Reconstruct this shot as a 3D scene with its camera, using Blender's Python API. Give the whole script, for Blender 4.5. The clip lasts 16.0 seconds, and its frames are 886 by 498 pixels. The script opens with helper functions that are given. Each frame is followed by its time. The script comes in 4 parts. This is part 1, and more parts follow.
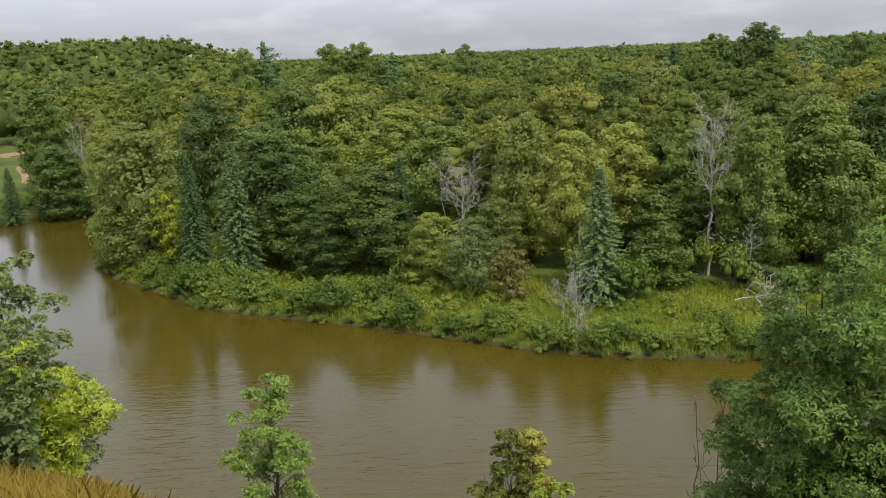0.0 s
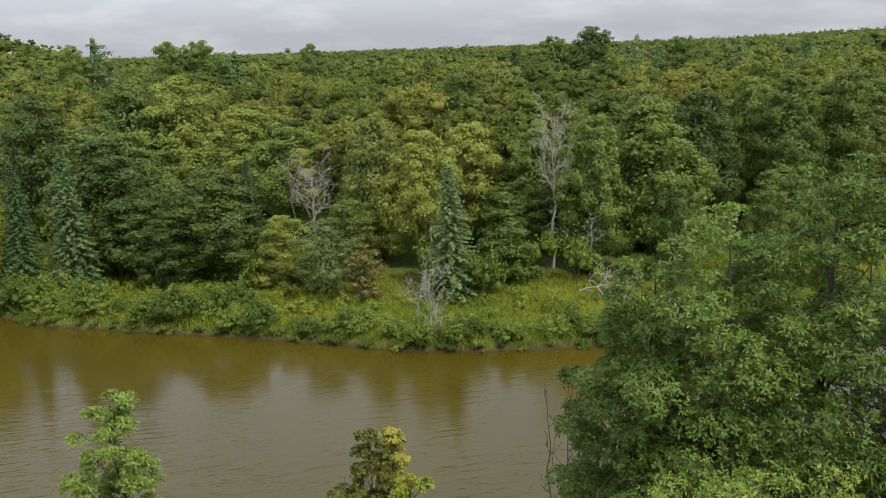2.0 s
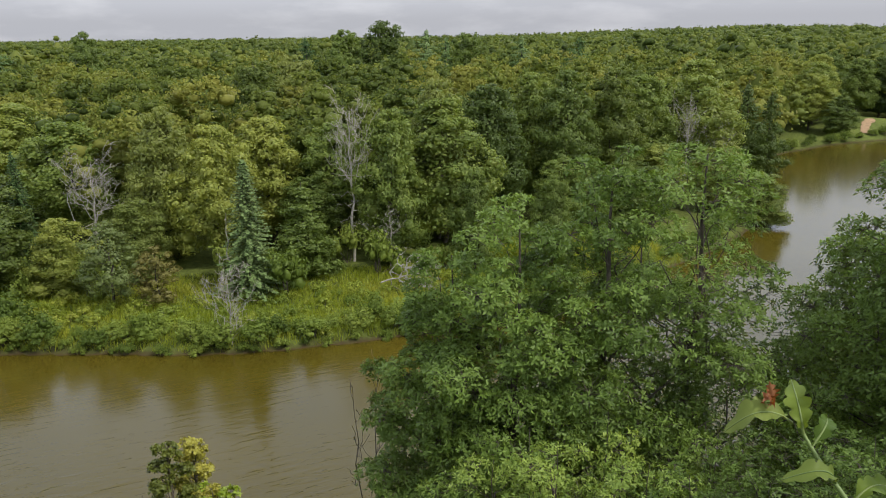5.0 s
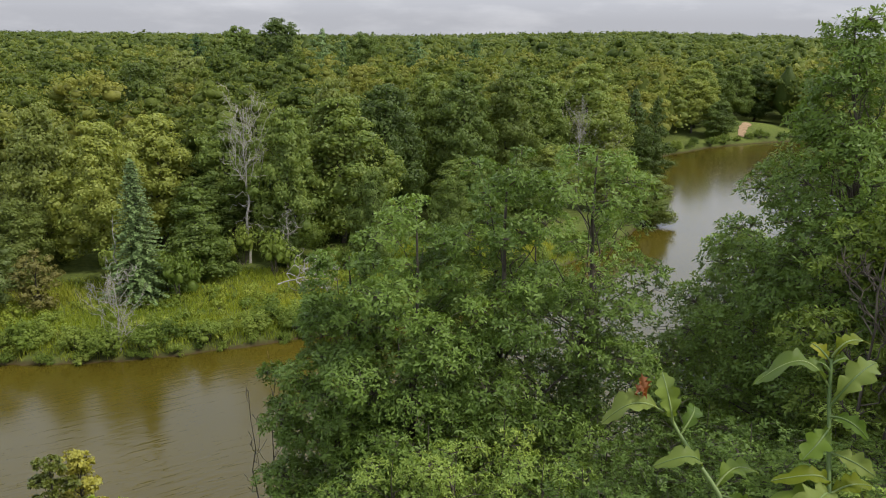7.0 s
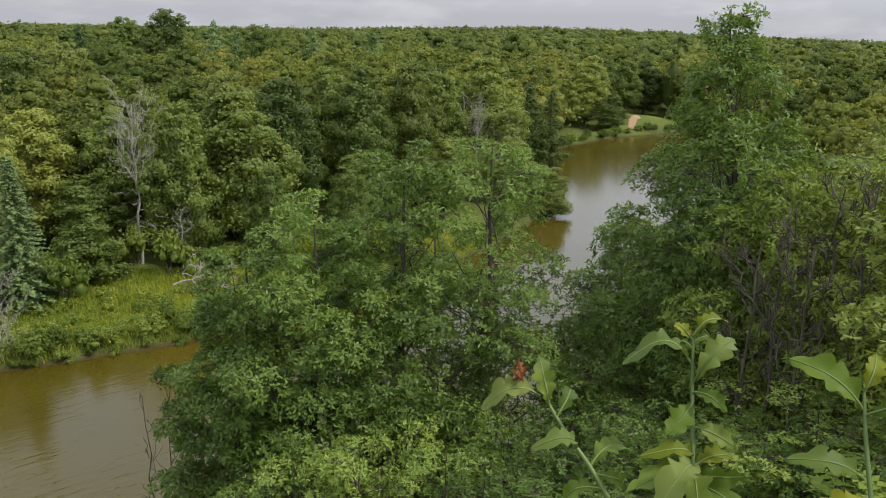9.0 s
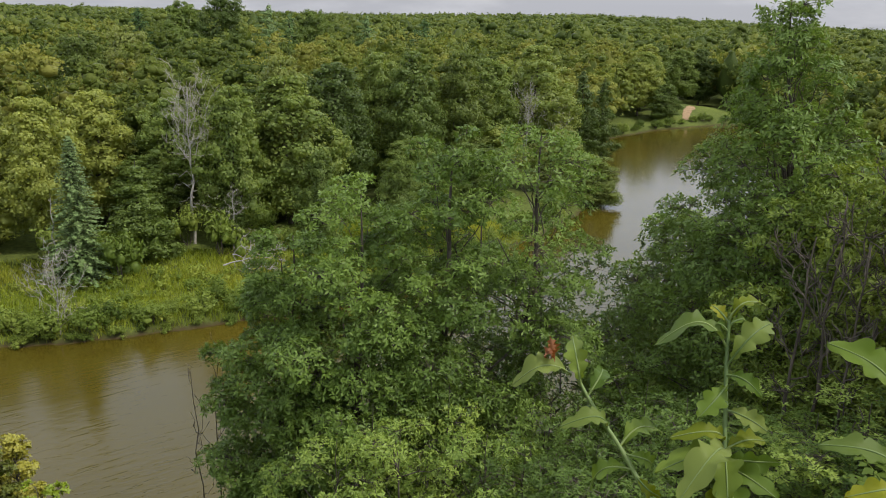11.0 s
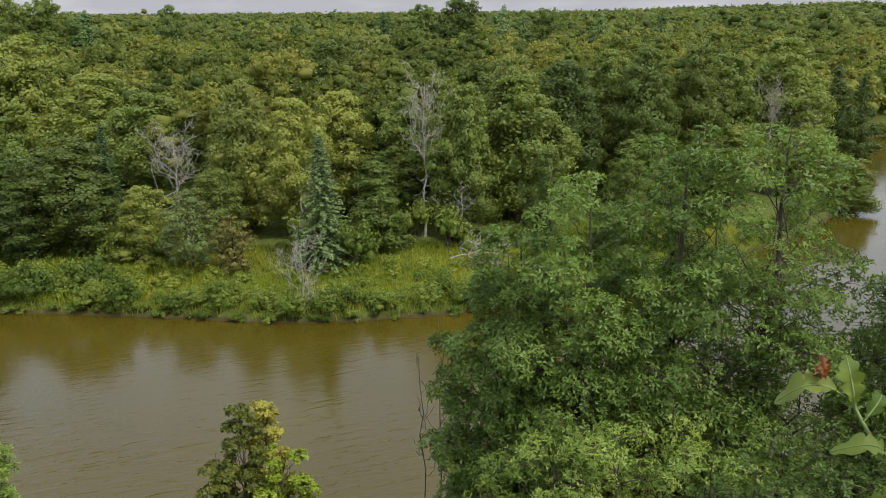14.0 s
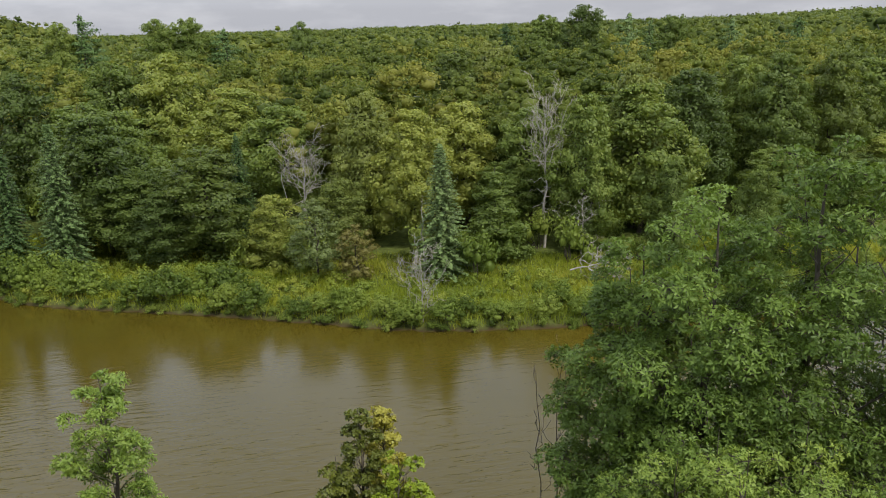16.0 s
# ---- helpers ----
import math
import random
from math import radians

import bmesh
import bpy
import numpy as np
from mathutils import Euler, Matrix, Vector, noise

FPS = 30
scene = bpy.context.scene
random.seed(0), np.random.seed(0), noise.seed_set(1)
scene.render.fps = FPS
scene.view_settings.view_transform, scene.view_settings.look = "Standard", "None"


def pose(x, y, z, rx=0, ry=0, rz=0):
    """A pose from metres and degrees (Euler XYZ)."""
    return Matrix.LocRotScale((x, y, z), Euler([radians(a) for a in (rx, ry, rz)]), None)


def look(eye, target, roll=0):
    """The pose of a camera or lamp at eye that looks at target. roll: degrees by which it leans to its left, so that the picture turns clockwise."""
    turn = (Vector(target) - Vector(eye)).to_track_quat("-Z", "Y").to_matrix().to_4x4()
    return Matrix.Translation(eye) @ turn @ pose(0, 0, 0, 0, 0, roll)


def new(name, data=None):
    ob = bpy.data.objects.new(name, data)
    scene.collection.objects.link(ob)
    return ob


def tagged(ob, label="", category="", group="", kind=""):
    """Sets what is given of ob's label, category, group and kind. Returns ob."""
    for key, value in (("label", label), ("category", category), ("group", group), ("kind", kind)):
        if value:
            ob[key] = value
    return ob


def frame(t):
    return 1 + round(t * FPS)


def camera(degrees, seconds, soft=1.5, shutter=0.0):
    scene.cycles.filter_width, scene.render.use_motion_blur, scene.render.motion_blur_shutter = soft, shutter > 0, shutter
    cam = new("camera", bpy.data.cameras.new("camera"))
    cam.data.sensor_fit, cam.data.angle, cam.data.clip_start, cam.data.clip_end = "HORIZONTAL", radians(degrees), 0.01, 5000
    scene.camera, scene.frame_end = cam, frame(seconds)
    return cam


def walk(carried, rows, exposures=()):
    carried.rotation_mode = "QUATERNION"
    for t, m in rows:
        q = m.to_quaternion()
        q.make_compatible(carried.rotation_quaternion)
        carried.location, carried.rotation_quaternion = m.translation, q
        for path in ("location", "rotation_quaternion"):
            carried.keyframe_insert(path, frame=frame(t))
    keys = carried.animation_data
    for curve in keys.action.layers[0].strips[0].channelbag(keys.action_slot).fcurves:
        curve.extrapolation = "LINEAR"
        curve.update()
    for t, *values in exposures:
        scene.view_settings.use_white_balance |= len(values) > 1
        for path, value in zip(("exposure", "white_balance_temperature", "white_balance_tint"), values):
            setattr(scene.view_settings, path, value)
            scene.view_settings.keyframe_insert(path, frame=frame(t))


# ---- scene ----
cam = camera(58.08, 16.0, soft=1.0)

# seconds, heading (degrees clockwise from +y), pitch, roll, eye
PATH_ROWS = [
    (0.00, -0.06, -13.83, -2.47, -0.032, 0.052, 24.979),
    (0.50, 2.28, -13.99, -2.18, -0.028, 0.050, 24.980),
    (1.00, 4.72, -14.19, -2.06, -0.024, 0.043, 24.979),
    (1.50, 8.10, -14.31, -1.92, -0.026, 0.035, 24.980),
    (2.00, 10.78, -14.21, -1.87, -0.023, 0.024, 24.979),
    (2.50, 12.86, -14.34, -1.70, -0.024, 0.018, 24.977),
    (3.00, 15.25, -14.42, -1.49, -0.024, 0.018, 24.973),
    (3.50, 18.45, -14.50, -1.19, -0.012, 0.029, 24.984),
    (4.00, 20.85, -14.75, -1.03, -0.008, 0.041, 24.994),
    (4.20, 22.02, -14.83, -0.84, -0.014, 0.050, 25.002),
    (4.90, 25.11, -14.97, -0.66, 0.003, 0.045, 25.002),
    (5.60, 27.67, -14.84, -0.33, 0.006, 0.023, 25.006),
    (6.30, 30.24, -14.83, 0.16, 0.005, 0.014, 25.015),
    (6.50, 31.11, -15.01, 0.60, 0.005, 0.021, 25.016),
    (7.00, 32.99, -14.95, 0.78, 0.012, 0.014, 25.012),
    (7.50, 34.68, -15.05, 0.75, 0.019, 0.011, 25.017),
    (8.00, 36.62, -15.16, 0.81, 0.028, 0.011, 25.012),
    (8.50, 38.55, -15.24, 0.97, 0.042, 0.013, 25.010),
    (8.70, 39.30, -15.22, 1.15, 0.046, 0.003, 25.008),
    (9.20, 40.75, -15.34, 1.28, 0.049, -0.017, 25.007),
    (9.75, 41.19, -15.62, 1.30, 0.051, -0.020, 25.001),
    (10.30, 40.32, -15.93, 1.42, 0.056, -0.019, 24.994),
    (10.80, 38.26, -16.17, 1.78, 0.059, -0.029, 24.989),
    (11.00, 36.80, -16.23, 1.83, 0.061, -0.033, 24.987),
    (11.50, 34.48, -16.48, 2.46, 0.050, -0.033, 24.992),
    (12.00, 31.46, -16.99, 2.15, 0.043, -0.028, 24.996),
    (12.50, 28.35, -17.10, 1.38, 0.029, -0.028, 24.998),
    (13.00, 25.37, -16.91, 0.58, 0.020, -0.029, 24.998),
    (13.50, 23.06, -16.68, 0.26, 0.011, -0.022, 24.996),
    (14.00, 20.21, -16.59, -0.27, 0.001, -0.017, 24.994),
    (14.50, 17.71, -16.28, -0.70, 0.000, -0.008, 25.006),
    (15.00, 15.28, -16.09, -1.19, -0.000, -0.004, 25.010),
    (15.50, 13.42, -15.87, -1.18, -0.001, -0.004, 25.008),
    (16.00, 11.36, -15.70, -1.73, 0.002, -0.003, 25.008),
]


def aim(row):
    t, az, pitch, roll, x, y, z = row
    a, p = radians(az), radians(pitch)
    eye = Vector((x, y, z))
    return t, look(eye, eye + Vector((math.sin(a) * math.cos(p), math.cos(a) * math.cos(p), math.sin(p))) * 10, roll)


walk(cam, [aim(r) for r in PATH_ROWS])

# ---- light ----
SUN_AZ, SUN_EL = 150.0, 52.0     # compass bearing of the sun, behind the viewer and to the right
world = bpy.data.worlds.new("world")
scene.world = world
world.use_nodes = True
wn = world.node_tree.nodes
wl = world.node_tree.links
wn.clear()
w_out = wn.new("ShaderNodeOutputWorld")
w_bg = wn.new("ShaderNodeBackground")
w_sky = wn.new("ShaderNodeTexSky")
w_sky.sky_type, w_sky.sun_disc = "NISHITA", False
w_sky.sun_elevation, w_sky.sun_rotation = radians(SUN_EL), radians(SUN_AZ)
w_sky.air_density, w_sky.dust_density, w_sky.ozone_density = 1.0, 3.0, 1.0
w_geo = wn.new("ShaderNodeTexCoord")
w_sep = wn.new("ShaderNodeSeparateXYZ")
wl.new(w_geo.outputs["Generated"], w_sep.inputs[0])
# small hazy clouds
w_map = wn.new("ShaderNodeMapping")
w_map.inputs["Scale"].default_value = (4.0, 4.0, 15.0)
wl.new(w_geo.outputs["Generated"], w_map.inputs["Vector"])
w_noise = wn.new("ShaderNodeTexNoise")
w_noise.inputs["Scale"].default_value = 1.7
w_noise.inputs["Detail"].default_value = 7.0
w_noise.inputs["Roughness"].default_value = 0.55
wl.new(w_map.outputs["Vector"], w_noise.inputs["Vector"])
w_ramp = wn.new("ShaderNodeValToRGB")
w_ramp.color_ramp.elements[0].position, w_ramp.color_ramp.elements[1].position = 0.50, 0.70
wl.new(w_noise.outputs["Fac"], w_ramp.inputs["Fac"])
# hazy veil, brighter towards the zenith
w_veilcol = wn.new("ShaderNodeValToRGB")
w_veilcol.color_ramp.elements.new(0.2)
w_veilcol.color_ramp.elements.new(0.35)
for e, p, c in zip(w_veilcol.color_ramp.elements, (0.02, 0.16, 0.35, 0.7), ((0.335, 0.342, 0.374, 1), (0.66, 0.69, 0.77, 1), (0.68, 0.78, 0.98, 1), (0.88, 0.92, 1.0, 1))):
    e.position, e.color = p, c
wl.new(w_sep.outputs["Z"], w_veilcol.inputs["Fac"])
w_scale = wn.new("ShaderNodeMixRGB")
w_scale.blend_type, w_scale.inputs[0].default_value, w_scale.inputs[2].default_value = "MULTIPLY", 1.0, (16, 16, 16, 1)
wl.new(w_veilcol.outputs["Color"], w_scale.inputs[1])
w_veil, w_mix = wn.new("ShaderNodeMixRGB"), wn.new("ShaderNodeMixRGB")
w_veil.inputs[0].default_value = 0.88
wl.new(w_sky.outputs["Color"], w_veil.inputs[1])
wl.new(w_scale.outputs["Color"], w_veil.inputs[2])
w_cloud = wn.new("ShaderNodeMixRGB")
w_cloud.blend_type, w_cloud.inputs[0].default_value, w_cloud.inputs[2].default_value = "MULTIPLY", 1.0, (1.4, 1.38, 1.34, 1)
wl.new(w_veil.outputs["Color"], w_cloud.inputs[1])
wl.new(w_cloud.outputs["Color"], w_mix.inputs[2])
w_half = wn.new("ShaderNodeMath")
w_half.operation, w_half.inputs[1].default_value = "MULTIPLY", 0.6
wl.new(w_ramp.outputs["Color"], w_half.inputs[0])
wl.new(w_veil.outputs["Color"], w_mix.inputs[1])
wl.new(w_half.outputs[0], w_mix.inputs[0])
wl.new(w_mix.outputs["Color"], w_bg.inputs["Color"])
w_bg.inputs["Strength"].default_value = 0.1
wl.new(w_bg.outputs["Background"], w_out.inputs["Surface"])

sun_data = bpy.data.lights.new("sun", "SUN")
sun_data.energy, sun_data.angle, sun_data.color = 3.3, radians(4), (1.0, 0.95, 0.86)
sun = new("sun", sun_data)
sa, se = radians(SUN_AZ), radians(SUN_EL)
sun_dir = Vector((math.sin(sa) * math.cos(se), math.cos(sa) * math.cos(se), math.sin(se)))
sun.matrix_world = look(sun_dir * 200, (0, 0, 0))
scene.view_settings.exposure = 0.0


# ---- materials ----
def node_mat(name):
    m = bpy.data.materials.new(name)
    m.use_nodes = True
    n, l = m.node_tree.nodes, m.node_tree.links
    n.clear()
    return m, n, l, n.new("ShaderNodeOutputMaterial")


def ramp_node(n, stops):
    r = n.new("ShaderNodeValToRGB")
    while len(r.color_ramp.elements) < len(stops):
        r.color_ramp.elements.new(0.5)
    for e, (p, c) in zip(r.color_ramp.elements, stops):
        e.position, e.color = p, (*c, 1)
    return r


def math_node(n, l, op, a, b):
    m = n.new("ShaderNodeMath")
    m.operation = op
    for i, v in enumerate((a, b)):
        if isinstance(v, (int, float)):
            m.inputs[i].default_value = v
        else:
            l.new(v, m.inputs[i])
    return m.outputs[0]


def foliage(name, dark, mid, light, tint=False, through_light=0.3, rough=0.5, patch=0.35, gloss=0.35, lumps=0.0):
    """Leaf material: shade differs leaf by leaf, patch by patch and tree by tree; some light passes through the blade."""
    m, n, l, out = node_mat(name)
    geo = n.new("ShaderNodeNewGeometry")
    tex = n.new("ShaderNodeTexCoord")
    noi = n.new("ShaderNodeTexNoise")
    noi.inputs["Scale"].default_value = patch
    noi.inputs["Detail"].default_value = 2.0
    l.new(tex.outputs["Object"], noi.inputs["Vector"])
    if tint:
        at = n.new("ShaderNodeAttribute")
        at.attribute_name = "tint"
        per = at.outputs["Fac"]
    else:
        per = n.new("ShaderNodeObjectInfo").outputs["Random"]
    v = math_node(n, l, "MULTIPLY", geo.outputs["Random Per Island"], 0.2)
    v = math_node(n, l, "ADD", v, math_node(n, l, "MULTIPLY", noi.outputs["Fac"], 0.36))
    v = math_node(n, l, "ADD", v, math_node(n, l, "MULTIPLY", per, 0.72))
    v = math_node(n, l, "SUBTRACT", v, 0.18)
    rp = ramp_node(n, [(0.15, dark), (0.5, mid), (0.88, light)])
    l.new(v, rp.inputs["Fac"])
    p = n.new("ShaderNodeBsdfPrincipled")
    p.inputs["Roughness"].default_value = rough
    p.inputs["Specular IOR Level"].default_value = gloss
    l.new(rp.outputs["Color"], p.inputs["Base Color"])
    if lumps:
        grain = n.new("ShaderNodeTexNoise")
        grain.inputs["Scale"].default_value, grain.inputs["Detail"].default_value = 3.2, 3.0
        l.new(tex.outputs["Object"], grain.inputs["Vector"])
        b = n.new("ShaderNodeBump")
        b.inputs["Strength"].default_value, b.inputs["Distance"].default_value = 0.8, lumps
        l.new(grain.outputs["Fac"], b.inputs["Height"])
        l.new(b.outputs["Normal"], p.inputs["Normal"])
    t = n.new("ShaderNodeBsdfTranslucent")
    hs = n.new("ShaderNodeHueSaturation")
    hs.inputs["Hue"].default_value, hs.inputs["Saturation"].default_value, hs.inputs["Value"].default_value = 0.485, 1.1, 1.25
    l.new(rp.outputs["Color"], hs.inputs["Color"])
    l.new(hs.outputs["Color"], t.inputs["Color"])
    mx = n.new("ShaderNodeMixShader")
    mx.inputs[0].default_value = through_light
    l.new(p.outputs[0], mx.inputs[1])
    l.new(t.outputs[0], mx.inputs[2])
    l.new(mx.outputs[0], out.inputs["Surface"])
    return m


def bark(name, dark, light, scale=4.0):
    m, n, l, out = node_mat(name)
    tex = n.new("ShaderNodeTexCoord")
    mp = n.new("ShaderNodeMapping")
    mp.inputs["Scale"].default_value = (scale, scale, scale * 0.25)
    noi = n.new("ShaderNodeTexNoise")
    noi.inputs["Scale"].default_value, noi.inputs["Detail"].default_value = 3.0, 6.0
    l.new(tex.outputs["Object"], mp.inputs["Vector"])
    l.new(mp.outputs["Vector"], noi.inputs["Vector"])
    rp = ramp_node(n, [(0.3, dark), (0.7, light)])
    l.new(noi.outputs["Fac"], rp.inputs["Fac"])
    p = n.new("ShaderNodeBsdfPrincipled")
    p.inputs["Roughness"].default_value = 0.85
    p.inputs["Specular IOR Level"].default_value = 0.2
    l.new(rp.outputs["Color"], p.inputs["Base Color"])
    b = n.new("ShaderNodeBump")
    b.inputs["Strength"].default_value = 0.6
    b.inputs["Distance"].default_value = 0.03
    l.new(noi.outputs["Fac"], b.inputs["Height"])
    l.new(b.outputs["Normal"], p.inputs["Normal"])
    l.new(p.outputs[0], out.inputs["Surface"])
    return m


def ground_material():
    m, n, l, out = node_mat("ground_soil")
    tex = n.new("ShaderNodeTexCoord")
    big = n.new("ShaderNodeTexNoise")
    big.inputs["Scale"].default_value, big.inputs["Detail"].default_value = 0.08, 5.0
    fine = n.new("ShaderNodeTexNoise")
    fine.inputs["Scale"].default_value, fine.inputs["Detail"].default_value = 2.2, 8.0
    l.new(tex.outputs["Object"], big.inputs["Vector"])
    l.new(tex.outputs["Object"], fine.inputs["Vector"])
    v = math_node(n, l, "ADD", math_node(n, l, "MULTIPLY", big.outputs["Fac"], 0.5), math_node(n, l, "MULTIPLY", fine.outputs["Fac"], 0.5))
    rp = ramp_node(n, [(0.3, (0.045, 0.045, 0.016)), (0.48, (0.075, 0.095, 0.022)), (0.62, (0.12, 0.145, 0.03)), (0.8, (0.18, 0.17, 0.06))])
    l.new(v, rp.inputs["Fac"])
    p = n.new("ShaderNodeBsdfPrincipled")
    p.inputs["Roughness"].default_value = 0.95
    p.inputs["Specular IOR Level"].default_value = 0.1
    # wet mud below the turf's edge
    sep = n.new("ShaderNodeSeparateXYZ")
    l.new(tex.outputs["Object"], sep.inputs[0])
    wet = ramp_node(n, [(0.0, (1, 1, 1)), (1.0, (0, 0, 0))])
    l.new(math_node(n, l, "ADD", math_node(n, l, "MULTIPLY", sep.outputs["Z"], 2.6), math_node(n, l, "MULTIPLY", math_node(n, l, "SUBTRACT", fine.outputs["Fac"], 0.5), 1.2)), wet.inputs["Fac"])
    mud = n.new("ShaderNodeMixRGB")
    l.new(wet.outputs["Color"], mud.inputs[0])
    l.new(rp.outputs["Color"], mud.inputs[1])
    mud.inputs[2].default_value = (0.05, 0.036, 0.018, 1)
    l.new(mud.outputs["Color"], p.inputs["Base Color"])
    b = n.new("ShaderNodeBump")
    b.inputs["Strength"].default_value, b.inputs["Distance"].default_value = 0.7, 0.12
    l.new(fine.outputs["Fac"], b.inputs["Height"])
    l.new(b.outputs["Normal"], p.inputs["Normal"])
    l.new(p.outputs[0], out.inputs["Surface"])
    return m


def water_material():
    m, n, l, out = node_mat("river_water")
    tex = n.new("ShaderNodeTexCoord")
    col = n.new("ShaderNodeTexNoise")
    col.inputs["Scale"].default_value, col.inputs["Detail"].default_value = 0.06, 4.0
    l.new(tex.outputs["Object"], col.inputs["Vector"])
    rp = ramp_node(n, [(0.3, (0.052, 0.041, 0.005)), (0.6, (0.064, 0.049, 0.006)), (0.8, (0.078, 0.057, 0.008))])
    l.new(col.outputs["Fac"], rp.inputs["Fac"])
    mp = n.new("ShaderNodeMapping")
    mp.inputs["Rotation"].default_value = (0, 0, radians(18))
    mp.inputs["Scale"].default_value = (0.55, 1.6, 1)
    l.new(tex.outputs["Object"], mp.inputs["Vector"])
    rip = n.new("ShaderNodeTexNoise")
    rip.inputs["Scale"].default_value, rip.inputs["Detail"].default_value, rip.inputs["Distortion"].default_value = 1.1, 3.0, 0.6
    l.new(mp.outputs["Vector"], rip.inputs["Vector"])
    calm = n.new("ShaderNodeTexNoise")
    calm.inputs["Scale"].default_value, calm.inputs["Detail"].default_value = 0.07, 4.0
    l.new(tex.outputs["Object"], calm.inputs["Vector"])
    sep = n.new("ShaderNodeSeparateXYZ")
    l.new(tex.outputs["Object"], sep.inputs[0])
    # the lee of the wooded bank lies calm, the open water is ruffled
    lee = math_node(n, l, "ADD", sep.outputs["Y"], math_node(n, l, "MULTIPLY", sep.outputs["X"], 0.4))
    lee = math_node(n, l, "ADD", lee, math_node(n, l, "MULTIPLY", math_node(n, l, "SUBTRACT", calm.outputs["Fac"], 0.5), 30.0))
    lee = math_node(n, l, "DIVIDE", math_node(n, l, "SUBTRACT", lee, 42.0), 16.0)
    cr = ramp_node(n, [(0.0, (1, 1, 1)), (0.45, (0.55, 0.55, 0.55)), (0.8, (0.16, 0.16, 0.16))])
    l.new(lee, cr.inputs["Fac"])
    mp2 = n.new("ShaderNodeMapping")
    mp2.inputs["Rotation"].default_value = (0, 0, radians(-12))
    mp2.inputs["Scale"].default_value = (0.4, 1.9, 1)
    l.new(tex.outputs["Object"], mp2.inputs["Vector"])
    rip2 = n.new("ShaderNodeTexNoise")
    rip2.inputs["Scale"].default_value, rip2.inputs["Detail"].default_value, rip2.inputs["Distortion"].default_value = 0.95, 2.0, 1.4
    l.new(mp2.outputs["Vector"], rip2.inputs["Vector"])
    h = math_node(n, l, "MULTIPLY", math_node(n, l, "ADD", rip.outputs["Fac"], math_node(n, l, "MULTIPLY", rip2.outputs["Fac"], 1.3)), cr.outputs["Color"])
    p = n.new("ShaderNodeBsdfPrincipled")
    p.inputs["Roughness"].default_value = 0.12
    p.inputs["IOR"].default_value = 1.34
    l.new(rp.outputs["Color"], p.inputs["Base Color"])
    b = n.new("ShaderNodeBump")
    b.inputs["Strength"].default_value, b.inputs["Distance"].default_value = 1.0, 0.036
    l.new(h, b.inputs["Height"])
    l.new(b.outputs["Normal"], p.inputs["Normal"])
    l.new(p.outputs[0], out.inputs["Surface"])
    return m


M_LEAF = foliage("leaf_green", (0.078, 0.117, 0.024), (0.160, 0.219, 0.044), (0.298, 0.326, 0.067), lumps=0.12, through_light=0.4)
M_LEAF_YELLOW = foliage("leaf_yellow_green", (0.083, 0.120, 0.022), (0.149, 0.191, 0.039), (0.221, 0.251, 0.060), lumps=0.12, through_light=0.4)
M_LEAF_BRIGHT = foliage("leaf_bright_yellow", (0.171, 0.211, 0.015), (0.272, 0.312, 0.019), (0.363, 0.393, 0.039), lumps=0.2)
M_LEAF_BROWN = foliage("leaf_brownish", (0.100, 0.092, 0.024), (0.160, 0.145, 0.036), (0.215, 0.205, 0.055), lumps=0.15)
M_WOODS = foliage("leaf_woods", (0.068, 0.098, 0.021), (0.150, 0.185, 0.037), (0.270, 0.264, 0.058), tint=True, patch=0.15, gloss=0.12, lumps=0.12, through_light=0.4)
M_NEEDLE = foliage("spruce_needles", (0.043, 0.083, 0.025), (0.091, 0.152, 0.046), (0.166, 0.232, 0.082), through_light=0.1, gloss=0.15)
M_OAK = foliage("oak_leaf", (0.077, 0.127, 0.022), (0.162, 0.243, 0.045), (0.304, 0.384, 0.074), through_light=0.36, rough=0.5, gloss=0.3, patch=0.6)
M_MAPLE = foliage("maple_leaf", (0.126, 0.189, 0.015), (0.224, 0.294, 0.021), (0.364, 0.420, 0.037), patch=0.5)
M_BUSH = foliage("bush_leaf", (0.078, 0.118, 0.018), (0.142, 0.196, 0.030), (0.222, 0.268, 0.050), gloss=0.2)
M_GRASS = foliage("meadow_grass", (0.161, 0.218, 0.019), (0.271, 0.317, 0.030), (0.407, 0.396, 0.064), patch=0.12, tint=True)
M_DRYGRASS = foliage("dry_grass", (0.179, 0.134, 0.025), (0.314, 0.224, 0.043), (0.426, 0.314, 0.076), patch=0.5, tint=True)
M_CHERRY = foliage("cherry_leaf", (0.097, 0.118, 0.017), (0.186, 0.203, 0.029), (0.340, 0.316, 0.048), patch=0.9)
M_ASPEN = foliage("aspen_leaf", (0.101, 0.134, 0.036), (0.175, 0.222, 0.061), (0.282, 0.323, 0.112), patch=0.5)
M_SPROUT = foliage("sprout_leaf", (0.060, 0.101, 0.013), (0.095, 0.144, 0.018), (0.136, 0.181, 0.027), patch=14.0, rough=0.5, gloss=0.15)
M_SPROUT_PALE = foliage("sprout_leaf_pale", (0.077, 0.115, 0.021), (0.116, 0.155, 0.031), (0.156, 0.192, 0.043), patch=14.0, rough=0.5, gloss=0.15)
M_SPROUT_YELLOW = foliage("sprout_leaf_yellow", (0.107, 0.133, 0.007), (0.176, 0.190, 0.013), (0.244, 0.228, 0.020), patch=14.0, rough=0.5, gloss=0.15)
M_STEM = foliage("sprout_stem", (0.077, 0.120, 0.030), (0.121, 0.168, 0.045), (0.165, 0.204, 0.060), patch=9.0, through_light=0.0)
